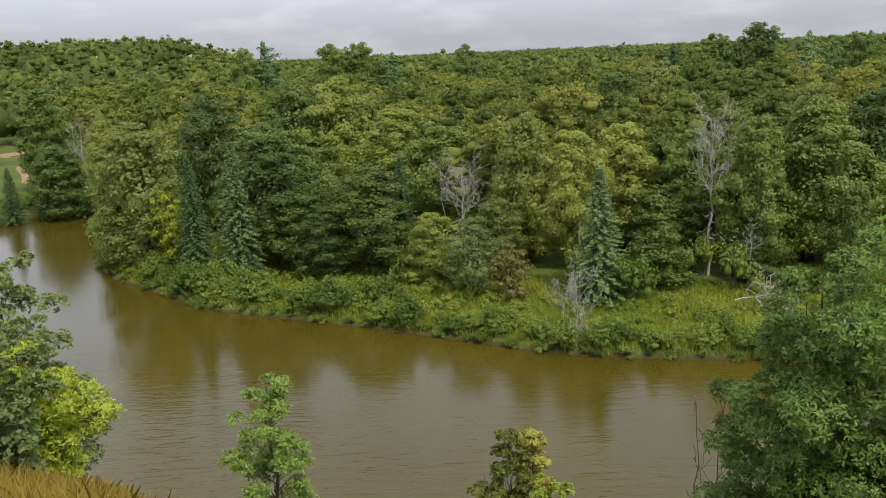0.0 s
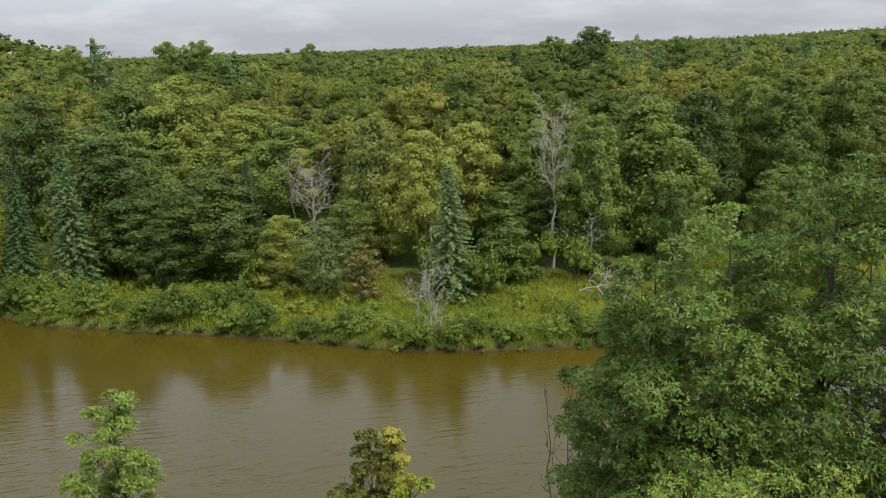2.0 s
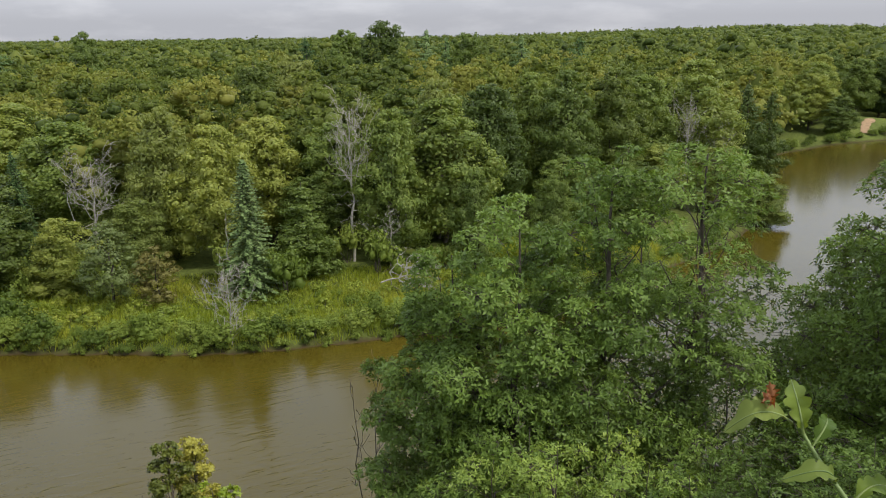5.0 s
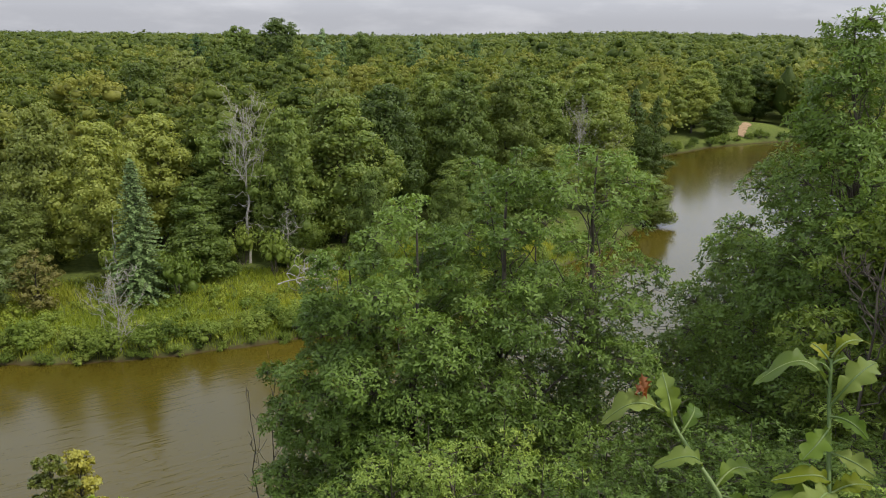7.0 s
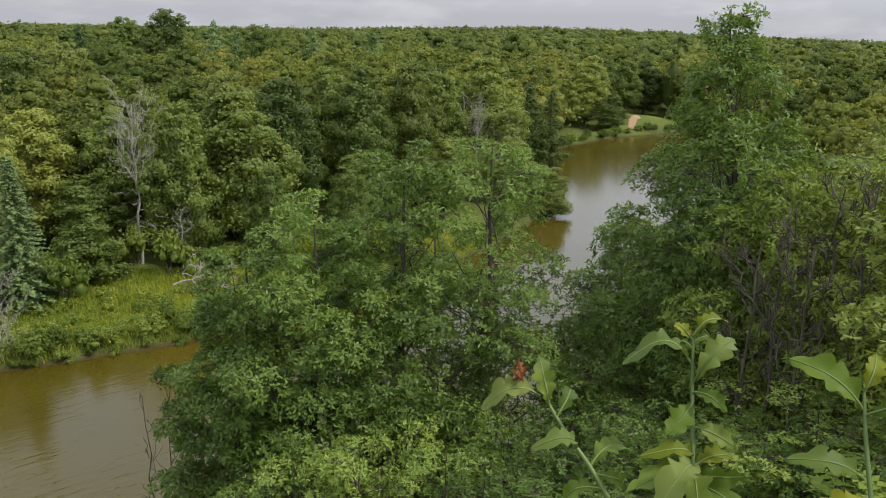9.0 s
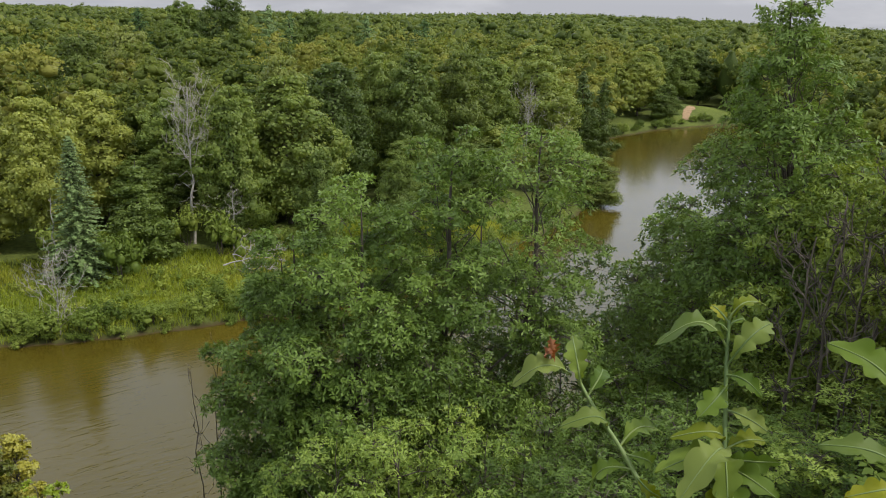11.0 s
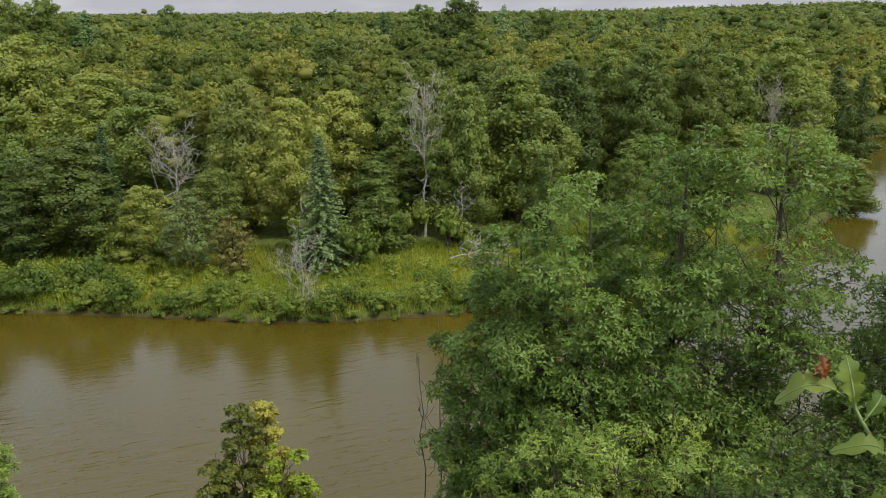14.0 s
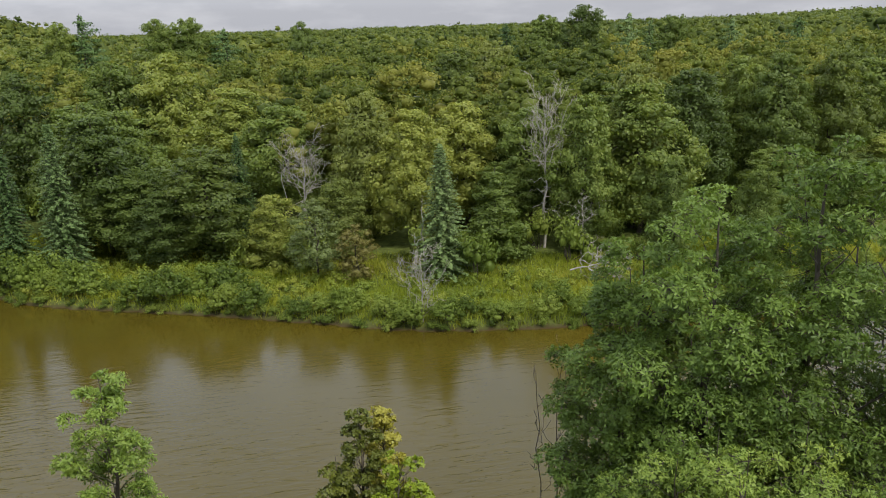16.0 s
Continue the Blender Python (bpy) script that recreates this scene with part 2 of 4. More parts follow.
M_WITHERED = foliage("withered_leaf", (0.110, 0.036, 0.010), (0.187, 0.066, 0.020), (0.231, 0.108, 0.040), patch=30.0)
M_SAND = bark("sand_pale", (0.19, 0.125, 0.068), (0.33, 0.225, 0.13), 0.6)
M_BARK = bark("bark_grey_brown", (0.035, 0.028, 0.022), (0.12, 0.10, 0.08))
M_DEAD = bark("dead_wood_grey", (0.22, 0.20, 0.17), (0.42, 0.39, 0.34))
M_SAPLING = bark("sapling_bark", (0.10, 0.080, 0.055), (0.22, 0.18, 0.13))
M_GROUND = ground_material()
M_WATER = water_material()


# ---- mesh building ----
class Soup:
    """Collects vertices and polygons, and makes one mesh of them."""

    def __init__(self):
        self.v, self.f, self.loops, self.tints, self.count = [], [], [], [], 0

    def add(self, verts, faces, tint=None):
        verts = np.asarray(verts, dtype=np.float32).reshape(-1, 3)
        faces = np.asarray(faces, dtype=np.int32)
        self.v.append(verts)
        self.f.append((faces + self.count).ravel())
        self.loops.append(np.full(len(faces), faces.shape[1], dtype=np.int32))
        if tint is not None:
            self.tints.append(np.broadcast_to(np.asarray(tint, dtype=np.float32), (len(faces),)))
        self.count += len(verts)

    def mesh(self, name, material, smooth=False):
        me = bpy.data.meshes.new(name)
        v, f, n = np.concatenate(self.v), np.concatenate(self.f), np.concatenate(self.loops)
        me.vertices.add(len(v))
        me.vertices.foreach_set("co", v.ravel())
        me.loops.add(len(f))
        me.loops.foreach_set("vertex_index", f)
        me.polygons.add(len(n))
        me.polygons.foreach_set("loop_start", np.concatenate([[0], np.cumsum(n)[:-1]]).astype(np.int32))
        me.polygons.foreach_set("loop_total", n)
        if smooth:
            me.polygons.foreach_set("use_smooth", np.ones(len(n), dtype=bool))
        if self.tints:
            at = me.attributes.new("tint", "FLOAT", "FACE")
            at.data.foreach_set("value", np.concatenate(self.tints))
        me.materials.append(material)
        me.update(calc_edges=True)
        return me


def unit(a):
    return a / np.maximum(np.linalg.norm(a, axis=-1, keepdims=True), 1e-9)


# half outlines of leaf blades: along the midrib, across
DIAMOND = ((0.0, 0.0), (0.45, 0.34), (1.0, 0.0))
SLIM = ((0.0, 0.0), (0.4, 0.2), (1.0, 0.0))
OAKLEAF = ((0.0, 0.0), (0.58, 0.165), (1.0, 0.0))
LOBED = ((0.0, 0.0), (0.30, 0.26), (0.40, 0.09), (0.64, 0.30), (0.74, 0.08), (1.0, 0.0))


def leaves(soup, at_pts, normals, size, rng, outline=DIAMOND, tint=None, fold=0.25, hang=0.0, along=None):
    """Adds one folded leaf at every point; it lies square to its normal."""
    k = len(at_pts)
    n = unit(np.asarray(normals, dtype=np.float64))
    r = rng.normal(size=(k, 3))
    r[:, 2] -= hang
    r = r if along is None else np.asarray(along, dtype=np.float64)
    u = unit(np.cross(np.cross(n, r), n))
    w = np.cross(n, u)
    size = np.broadcast_to(np.asarray(size, dtype=np.float64), (k,)) * rng.uniform(0.7, 1.3, k)
    o = np.asarray(outline)
    mid = len(o)
    rows = [(a, b) for a, b in o] + [(a, -b) for a, b in o[-2:0:-1]]
    rows = np.asarray(rows)
    pts = (np.asarray(at_pts)[:, None, :] + size[:, None, None] * ((rows[None, :, :1] - 0.5) * u[:, None, :] + rows[None, :, 1:] * w[:, None, :]
           + fold * np.abs(rows[None, :, 1:]) * n[:, None, :]))
    m = len(rows)
    base = np.arange(k)[:, None] * m
    if m == 4:
        soup.add(pts.reshape(-1, 3), base + np.arange(4)[None, :], tint)
        return
    a = list(range(mid))
    b = [0] + list(range(m - 1, mid - 2, -1))
    f1, f2 = base + np.asarray(a)[None, :], base + np.asarray(b[::-1])[None, :]
    soup.add(pts.reshape(-1, 3), np.concatenate([f1, f2]), tint if tint is None or np.isscalar(tint) else np.tile(tint, 2))


def tube(soup, pts, radii, sides=6, tint=None):
    pts = np.asarray(pts, dtype=np.float64)
    d = unit(np.gradient(pts, axis=0))
    whole = np.abs(pts[-1] - pts[0])
    a = np.eye(3)[int(np.argmin(whole))][None, :]
    x = unit(np.cross(d, a))
    y = np.cross(d, x)
    ang = np.linspace(0, 2 * np.pi, sides, endpoint=False)
    ring = pts[:, None, :] + np.asarray(radii)[:, None, None] * (np.cos(ang)[None, :, None] * x[:, None, :] + np.sin(ang)[None, :, None] * y[:, None, :])
    i = np.arange(len(pts) - 1)[:, None] * sides
    j = np.arange(sides)[None, :]
    j2 = (j + 1) % sides
    f = np.stack([i + j, i + j2, i + sides + j2, i + sides + j], axis=-1).reshape(-1, 4)
    soup.add(ring.reshape(-1, 3), f, tint)


GOLD = (1 + 5 ** 0.5) / 2
ICO_V = unit(np.array([(-1, GOLD, 0), (1, GOLD, 0), (-1, -GOLD, 0), (1, -GOLD, 0), (0, -1, GOLD), (0, 1, GOLD), (0, -1, -GOLD), (0, 1, -GOLD),
                       (GOLD, 0, -1), (GOLD, 0, 1), (-GOLD, 0, -1), (-GOLD, 0, 1)]))
ICO_F = np.array([(0, 11, 5), (0, 5, 1), (0, 1, 7), (0, 7, 10), (0, 10, 11), (1, 5, 9), (5, 11, 4), (11, 10, 2), (10, 7, 6), (7, 1, 8),
                  (3, 9, 4), (3, 4, 2), (3, 2, 6), (3, 6, 8), (3, 8, 9), (4, 9, 5), (2, 4, 11), (6, 2, 10), (8, 6, 7), (9, 8, 1)])


def cores(soup, centres, radii, rng, flat=0.62, tint=None):
    """The dense, leaf-filled inside of boughs: one rough lump for each."""
    k = len(centres)
    v = ICO_V[None, :, :] * np.asarray(radii).reshape(k, 1, 1) * rng.uniform(0.7, 1.1, (k, 12, 1)) * np.array([1.15, 1.15, flat]) + np.asarray(centres)[:, None, :]
    f = (np.arange(k)[:, None, None] * 12 + ICO_F[None, :, :]).reshape(-1, 3)
    soup.add(v.reshape(-1, 3), f, tint if tint is None or np.isscalar(tint) else np.repeat(tint, 20))


def crown_core(soup, foot, cb, ch, w, shape, ph, rng, rings=9, sides=10, fill=0.64, tint=None):
    """The dense inside of a crown: one closed, lumpy body under the leaf sprays."""
    q = np.linspace(0.02, 0.97, rings)
    a = np.linspace(0, 2 * np.pi, sides, endpoint=False)
    A, Q = np.meshgrid(a, q)
    rr = crown_width(Q, shape) * w / 2 * crown_lop(A, Q, ph) * fill * rng.uniform(0.82, 1.12, A.shape)
    rr[0] *= 0.4
    rr[-1] *= 0.6
    v = np.stack([np.cos(A) * rr, np.sin(A) * rr, cb + Q * ch * 0.84 + rng.normal(size=A.shape) * 0.01 * ch], axis=-1).reshape(-1, 3) + np.asarray(foot)
    i, j = np.arange(rings - 1)[:, None] * sides, np.arange(sides)[None, :]
    f = np.stack([i + j, i + (j + 1) % sides, i + sides + (j + 1) % sides, i + sides + j], axis=-1).reshape(-1, 4)
    soup.add(v, f, tint)


def crown_lop(a, s, ph):
    """How far a crown bulges beyond a round one, by bearing and relative height."""
    return 0.96 + 0.16 * np.sin(a + ph[0]) + 0.13 * np.sin(2 * a + ph[1]) + 0.11 * np.sin(6 * s + ph[2] + a) + 0.12 * np.sin(3 * a + 5 * s + ph[3])


def bent(a, b, rng, wobble=0.08, n=6, sag=0.0):
    """A slightly crooked line from a to b."""
    a, b = np.asarray(a, dtype=np.float64), np.asarray(b, dtype=np.float64)
    s = np.linspace(0, 1, n)[:, None]
    p = a + (b - a) * s
    w = rng.normal(size=(n, 3)) * wobble * np.linalg.norm(b - a) * 0.5
    w[0] = w[-1] = 0
    p = p + w
    p[:, 2] += sag * np.linalg.norm(b - a) * np.sin(np.pi * s[:, 0])
    return p


def part(name, me, parent, label=""):
    ob = new(name, me)
    ob.parent = parent
    return tagged(ob, label)


def crown_width(s, shape):
    """Relative radius of a crown at the relative height s."""
    s = np.clip(s, 0, 1)
    if shape == "round":
        return np.sqrt(np.clip(1 - (2 * s - 0.85) ** 2 / 1.35, 0.02, 1))
    if shape == "spire":
        return np.clip((1 - s) ** 1.12 * np.minimum(1, 5 * s + 0.55) + 0.045, 0, 1)
    if shape == "column":
        return np.clip(np.minimum(1.0, 4 * s + 0.45) * np.sqrt(np.clip(1 - s ** 3, 0.01, 1)), 0, 1)
    return np.clip((1 - s) ** 0.75 * np.minimum(1, 4 * s + 0.5) + 0.06, 0, 1)


def broadleaf_meshes(seed, h, w, shape="round", base=0.18, puffs=60, per=75, leaf=0.3, outline=DIAMOND, mat=None, bark_mat=None, puff=0.17, limbs=16, loose=0.27, trunk=0.016, tips=False, flat=0.75):
    """Trunk with limbs, and a crown of leaf sprays in uneven boughs; tips: leaves stand in rosettes at twig ends."""
    rng = np.random.default_rng(seed)
    wood, crown = Soup(), Soup()
    lean = rng.normal(size=2) * (0.006 if tips else 0.02) * h
    spine = bent((0, 0, -0.3), (lean[0], lean[1], h * 0.95), rng, 0.012 if tips else 0.03, 9)
    tube(wood, spine, np.linspace(h * trunk, h * trunk * 0.1, 9), 8)
    cb = base * h
    ch = h - cb
    s = (np.arange(puffs) + 0.5) / puffs
    if shape in ("spire", "cone"):
        s = 1 - (1 - s) ** (0.68 if shape == "spire" else 0.5)
    s = np.clip(s + rng.normal(size=puffs) * (0.02 if tips else 0.05), 0.0, 0.985)
    ang = np.arange(puffs) * 2.39996 + rng.normal(size=puffs) * 0.5
    ph = rng.uniform(0, 6.28, 4)
    lop = crown_lop(ang, s, ph)
    rad = crown_width(s, shape) * w / 2 * lop * np.sqrt(rng.uniform(0.3 if tips else 0.5, 1.15, puffs)) * 0.9
    centre = np.stack([np.cos(ang) * rad, np.sin(ang) * rad, cb + s * ch * 0.95], axis=1)
    centre[:, :2] += lean[None, :] * (centre[:, 2:3] / h)
    if tips and shape == "round":
        # several leaders share the crown, with gaps between their boughs
        centre[:, 2] += 0.07 * ch * s * np.sin(3 * ang + ph[1]) - 0.03 * ch * s
        centre += rng.normal(size=centre.shape) * 0.035 * w
    pr = np.minimum(puff * w * rng.uniform(0.6, 1.4, puffs), 0.32 * w) * (1 - (0.55 if shape == "spire" else 0.5) * s ** 1.5)
    if not tips:
        open_crown = flat < 0.4
        # leaves deep inside the crown
        k = int(puffs * per * 0.22)
        q, a = rng.uniform(0.0, 0.95, k), rng.uniform(0, 6.28, k)
        r = crown_width(q, shape) * w / 2 * crown_lop(a, q, ph) * rng.uniform(0.3, 0.72, k)
        p = np.stack([np.cos(a) * r + lean[0] * q, np.sin(a) * r + lean[1] * q, cb + q * ch * 0.94], axis=1)
        leaves(crown, p, np.stack([np.cos(a), np.sin(a), 0.35 + 0.8 * q], axis=1) + rng.normal(size=(k, 3)) * 0.4, leaf * 1.4, rng, outline, hang=0.5)
        cores(crown, centre, pr * (0.4 if open_crown else 0.58), rng, flat)
        mid_crown = np.array([lean[0] * 0.5, lean[1] * 0.5, cb + 0.4 * ch])
        outward = unit((centre - mid_crown) * np.array([1, 1, w / ch]))
    for i, (c, r) in enumerate(zip(centre, pr)):
        k = int(per * (r / (puff * w)) ** 1.7) + 8
        if tips:
            k = max(4, k // 7)
            out = unit(np.array([c[0], c[1], 0.0]) + 1e-6)
            d = unit(rng.normal(size=(k, 3)) + np.array([0, 0, 0.55]) + 0.35 * out)
            p = c + d * (r * (0.5 + 0.6 * np.sqrt(rng.uniform(0, 1, k))))[:, None] * np.array([1.2, 1.2, flat])
            m = 7
            a = rng.uniform(0, 6.28, k)[:, None] + np.arange(m)[None, :] * (6.28 / m) + rng.normal(size=(k, m)) * 0.3
            axis = unit(d + np.array([0, 0, 0.7]) + rng.normal(size=(k, 3)) * 0.3)
            e1 = unit(np.cross(axis, rng.normal(size=(k, 3))))
            e2 = np.cross(axis, e1)
            ray_dir = np.cos(a)[..., None] * e1[:, None, :] + np.sin(a)[..., None] * e2[:, None, :] + axis[:, None, :] * rng.uniform(-0.35, 0.45, (k, m, 1))
            ray_dir = unit(ray_dir)
            pos = p[:, None, :] + ray_dir * leaf * 0.55 + rng.normal(size=(k, m, 3)) * leaf * 0.12
            nrm = axis[:, None, :] * 1.0 - ray_dir * 0.25 + rng.normal(size=(k, m, 3)) * loose
            leaves(crown, pos.reshape(-1, 3), nrm.reshape(-1, 3), leaf, rng, outline, along=ray_dir.reshape(-1, 3))
            for q in p[::5]:
                tube(wood, bent(c, q, rng, 0.2, 3), [0.007, 0.005, 0.003], 3)
        else:
            d = unit(rng.normal(size=(k, 3)) + 0.8 * outward[i] + np.array([0, 0, 0.3]))
            p = c + d * (r * rng.uniform(0.66, 1.16, k))[:, None] * np.array([1.15, 1.15, flat])
            leaves(crown, p, d + rng.normal(size=(k, 3)) * loose * 1.5, leaf, rng, outline, hang=0.5)
    pick = rng.permutation(puffs)[:limbs]
    for i in pick:
        c = centre[i]
        z0 = max(cb * 0.7, c[2] - rng.uniform(0.10, 0.26) * ch)
        k = np.interp(z0, spine[:, 2], np.arange(9))
        i0 = int(k)
        a = spine[i0] + (spine[min(i0 + 1, 8)] - spine[i0]) * (k - i0)
        r0 = max(h * trunk * 0.4 * (1 - z0 / h), 0.012)
        tube(wood, bent(a, c, rng, 0.1, 6, 0.06), np.linspace(r0, r0 * 0.2, 6), 5)
    return wood.mesh("trunk", bark_mat or M_BARK, True), crown.mesh("crown", mat or M_LEAF)


def spruce_meshes(seed, h, w, mat=None, gap=0.36):
    rng = np.random.default_rng(seed)
    wood, crown = Soup(), Soup()
    tube(wood, bent((0, 0, -0.3), (0, 0, h * 0.98), rng, 0.008, 8), np.linspace(h * 0.013, 0.02, 8), 7)
    z = 0.06 * h
    while z < h * 0.985:
        s = z / h
        big = (w / 2) * (1 - s) ** 0.85 * rng.uniform(0.82, 1.12) + 0.12
        for a in np.arange(8) * (2 * np.pi / 8) + rng.uniform(0, 6.28):
            a += rng.normal() * 0.12
            ln = big * rng.uniform(0.7, 1.12)
            d = np.array([np.cos(a), np.sin(a), 0])
            side = np.array([-np.sin(a), np.cos(a), 0])
            k = max(4, int(ln / 0.17))
            q = np.linspace(0.15, 1, k)
            p = d[None, :] * (q * ln)[:, None]
            p[:, 2] = z + ln * (0.10 * q - 0.42 * q ** 2 + 0.12 * q ** 4) * (1.2 - s)
            tube(wood, np.concatenate([[[0, 0, z]], p[[k // 2, -1]]]), [0.03, 0.02, 0.008], 3)
            pts = np.concatenate([p + side * (0.2 * (1.1 - q) * ln * 0.9)[:, None], p - side * (0.2 * (1.1 - q) * ln * 0.9)[:, None], p])
            nrm = rng.normal(size=(len(pts), 3)) * 0.5 + np.array([0, 0, 0.9]) + d * 0.4
            leaves(crown, pts, nrm, 0.22 + 0.08 * (1 - s), rng, SLIM, fold=-0.35, hang=0.8)
            leaves(crown, pts + rng.normal(size=pts.shape) * 0.06, nrm + rng.normal(size=pts.shape) * 0.4, 0.2 + 0.08 * (1 - s), rng, SLIM, fold=-0.35, along=np.tile(d, (len(pts), 1)) + rng.normal(size=pts.shape) * 0.5)
        z += gap * (0.65 + 0.5 * (1 - s)) * rng.uniform(0.85, 1.15)
    leaves(crown, np.array([[0, 0, h * 0.97], [0, 0, h * 0.985], [0.03, 0, h]]), rng.normal(size=(3, 3)) * np.array([1, 1, 0.1]), 0.4, rng)
    return wood.mesh("trunk", M_BARK, True), crown.mesh("needles", mat or M_NEEDLE)


def dead_meshes(seed, h, w, base=0.3, limbs=26, upright=0.8, thick=0.013, twig=1.0, mat=None, subs=7, crook=1.0, low=0):
    """Bare tree: trunk and a crown of forking limbs and twigs."""
    rng = np.random.default_rng(seed)
    wood, twigs = Soup(), Soup()
    spine = bent((0, 0, -0.3), (rng.normal() * 0.02 * h, 0, h), rng, 0.02 * crook, 10)
    tube(wood, spine, np.linspace(h * thick, min(0.012, h * thick * 0.3), 10), 7)
    for i in range(limbs):
        s = base + (0.97 - base) * (i + rng.uniform(0, 1)) / limbs
        k = s * 9
        i0 = min(int(k), 8)
        a = spine[i0] + (spine[i0 + 1] - spine[i0]) * (k - i0)
        ang = i * 2.4 + rng.normal() * 0.4
        reach = w / 2 * (0.55 + 0.6 * rng.uniform()) * (1.1 - 0.65 * s)
        b = a + np.array([np.cos(ang) * reach, np.sin(ang) * reach, reach * upright * rng.uniform(0.5, 1.5)])
        line = bent(a, b, rng, 0.16 * crook, 7, -0.06)
        r0 = max(0.5 * h * thick * (1.05 - s), 0.018 * min(twig, 1))
        tube(twigs, line, np.linspace(r0, 0.012 * twig, 7), 5)
        for j in range(subs):
            q = rng.integers(2, 7)
            e = line[q] + rng.normal(size=3) * reach * 0.28 + np.array([0, 0, reach * 0.22]) + (b - a) * 0.12
            sub = bent(line[q], e, rng, 0.18, 5)
            tube(twigs, sub, np.linspace(0.022, 0.010, 5) * twig, 4)
            for g in range(3):
                e2 = sub[rng.integers(2, 5)] + rng.normal(size=3) * reach * 0.14 + np.array([0, 0, reach * 0.08])
                tube(twigs, bent(sub[2], e2, rng, 0.1, 3), np.linspace(0.014, 0.008, 3) * twig, 3)
    for i in range(low):
        # broken side limbs left on the bare lower trunk
        a = spine[2] + (spine[5] - spine[2]) * (i + rng.uniform()) / low
        ang, reach = i * 2.1, w * rng.uniform(0.12, 0.3)
        b = a + np.array([np.cos(ang) * reach, np.sin(ang) * reach, reach * rng.uniform(-0.7, 0.2)])
        tube(twigs, bent(a, b, rng, 0.3, 6, 0.1), np.linspace(0.05, 0.015, 6), 4)
    return wood.mesh("trunk", mat or M_DEAD, True), twigs.mesh("branching", mat or M_DEAD, True)


def bush_meshes(seed, h, w, mat=None, per=56, puffs=24, leaf=0.21):
    """Many-stemmed bush: arching stems, each set with slim leaves."""
    rng = np.random.default_rng(seed)
    wood, crown = Soup(), Soup()
    for i in range(puffs):
        a, q = i * 2.4 + rng.normal() * 0.4, np.sqrt(rng.uniform(0.02, 1))
        zz = h * (0.15 + 0.8 * np.sqrt(max(0.0, 1 - q * q)) * rng.uniform(0.55, 1.15))
        c = np.array([np.cos(a) * q * w / 2 * 0.9, np.sin(a) * q * w / 2 * 0.9, zz])
        r = 0.17 * w * rng.uniform(0.6, 1.3)
        cores(crown, (c * np.array([0.85, 0.85, 0.8]))[None, :], np.array([r * 0.55]), rng, 0.9)
        d = unit(rng.normal(size=(per, 3)) + np.array([0, 0, 0.4]))
        p = c + d * (r * rng.uniform(0.4, 1.25, per))[:, None]
        p[:, 2] = np.maximum(p[:, 2], 0.03)
        leaves(crown, p, d + rng.normal(size=(per, 3)) * 0.45 + np.array([0, 0, 0.4]), leaf, rng, SLIM if i % 3 else DIAMOND, along=d + rng.normal(size=(per, 3)) * 0.6)
        if i % 2 == 0:
            tube(wood, bent((rng.normal() * 0.08, rng.normal() * 0.08, -0.1), c, rng, 0.08, 4), [0.035, 0.025, 0.018, 0.01], 4)
    return wood.mesh("stem", M_BARK), crown.mesh("foliage", mat or M_BUSH)


# ---- plan: the river and the land ----
def smooth_line(pts, n=8):
    p = np.asarray(pts, dtype=np.float64)
    p = np.concatenate([[2 * p[0] - p[1]], p, [2 * p[-1] - p[-2]]])
    out = []
    for i in range(1, len(p) - 2):
        for t in np.arange(n) / n:
            a, b, c, d = p[i - 1:i + 3]
            out.append(0.5 * (2 * b + (c - a) * t + (2 * a - 5 * b + 4 * c - d) * t * t + (3 * b - a - 3 * c + d) * t ** 3))
    out.append(p[-2])
    return np.asarray(out)


FAR_BANK = smooth_line([(-70, 168), (-61, 138), (-50, 113), (-42, 96.5), (-31, 85.5), (-24, 79.3), (-9, 72.4), (0.4, 67.7), (10.7, 62.6), (23.2, 60),
                        (36, 59), (50, 63), (66, 68), (84, 77), (103, 92), (122, 115), (138, 121.5), (163, 126), (190, 124)])
NEAR_BANK = smooth_line([(235, 118), (205, 88), (170, 82), (140, 84), (118, 66), (96, 46), (72, 34), (48, 29), (20, 27), (-8, 27), (-34, 32), (-58, 46), (-82, 74), (-86, 104),
                         (-75, 133), (-71, 146), (-80, 172)])
RIVER = np.concatenate([FAR_BANK, NEAR_BANK])


# sandy track on the western bank
TRACK = np.array([(-80.0, 152.0), (-96.0, 183.0), (-108.0, 204.0), (-132.0, 246.0)])


def to_line(x, y, line, closed=False):
    x, y = np.asarray(x, dtype=np.float64), np.asarray(y, dtype=np.float64)
    q = np.roll(line, -1, axis=0) if closed else line[1:]
    a = line[:len(q)]
    d = q - a
    dd = np.maximum((d * d).sum(axis=1), 1e-9)
    px, py = x.ravel(), y.ravel()
    best = np.empty(px.shape)
    for k in range(0, len(px), 4000):
        u, v = px[k:k + 4000, None] - a[:, 0], py[k:k + 4000, None] - a[:, 1]
        t = np.clip((u * d[:, 0] + v * d[:, 1]) / dd, 0, 1)
        best[k:k + 4000] = np.sqrt(((u - t * d[:, 0]) ** 2 + (v - t * d[:, 1]) ** 2).min(axis=1))
    return best.reshape(x.shape)


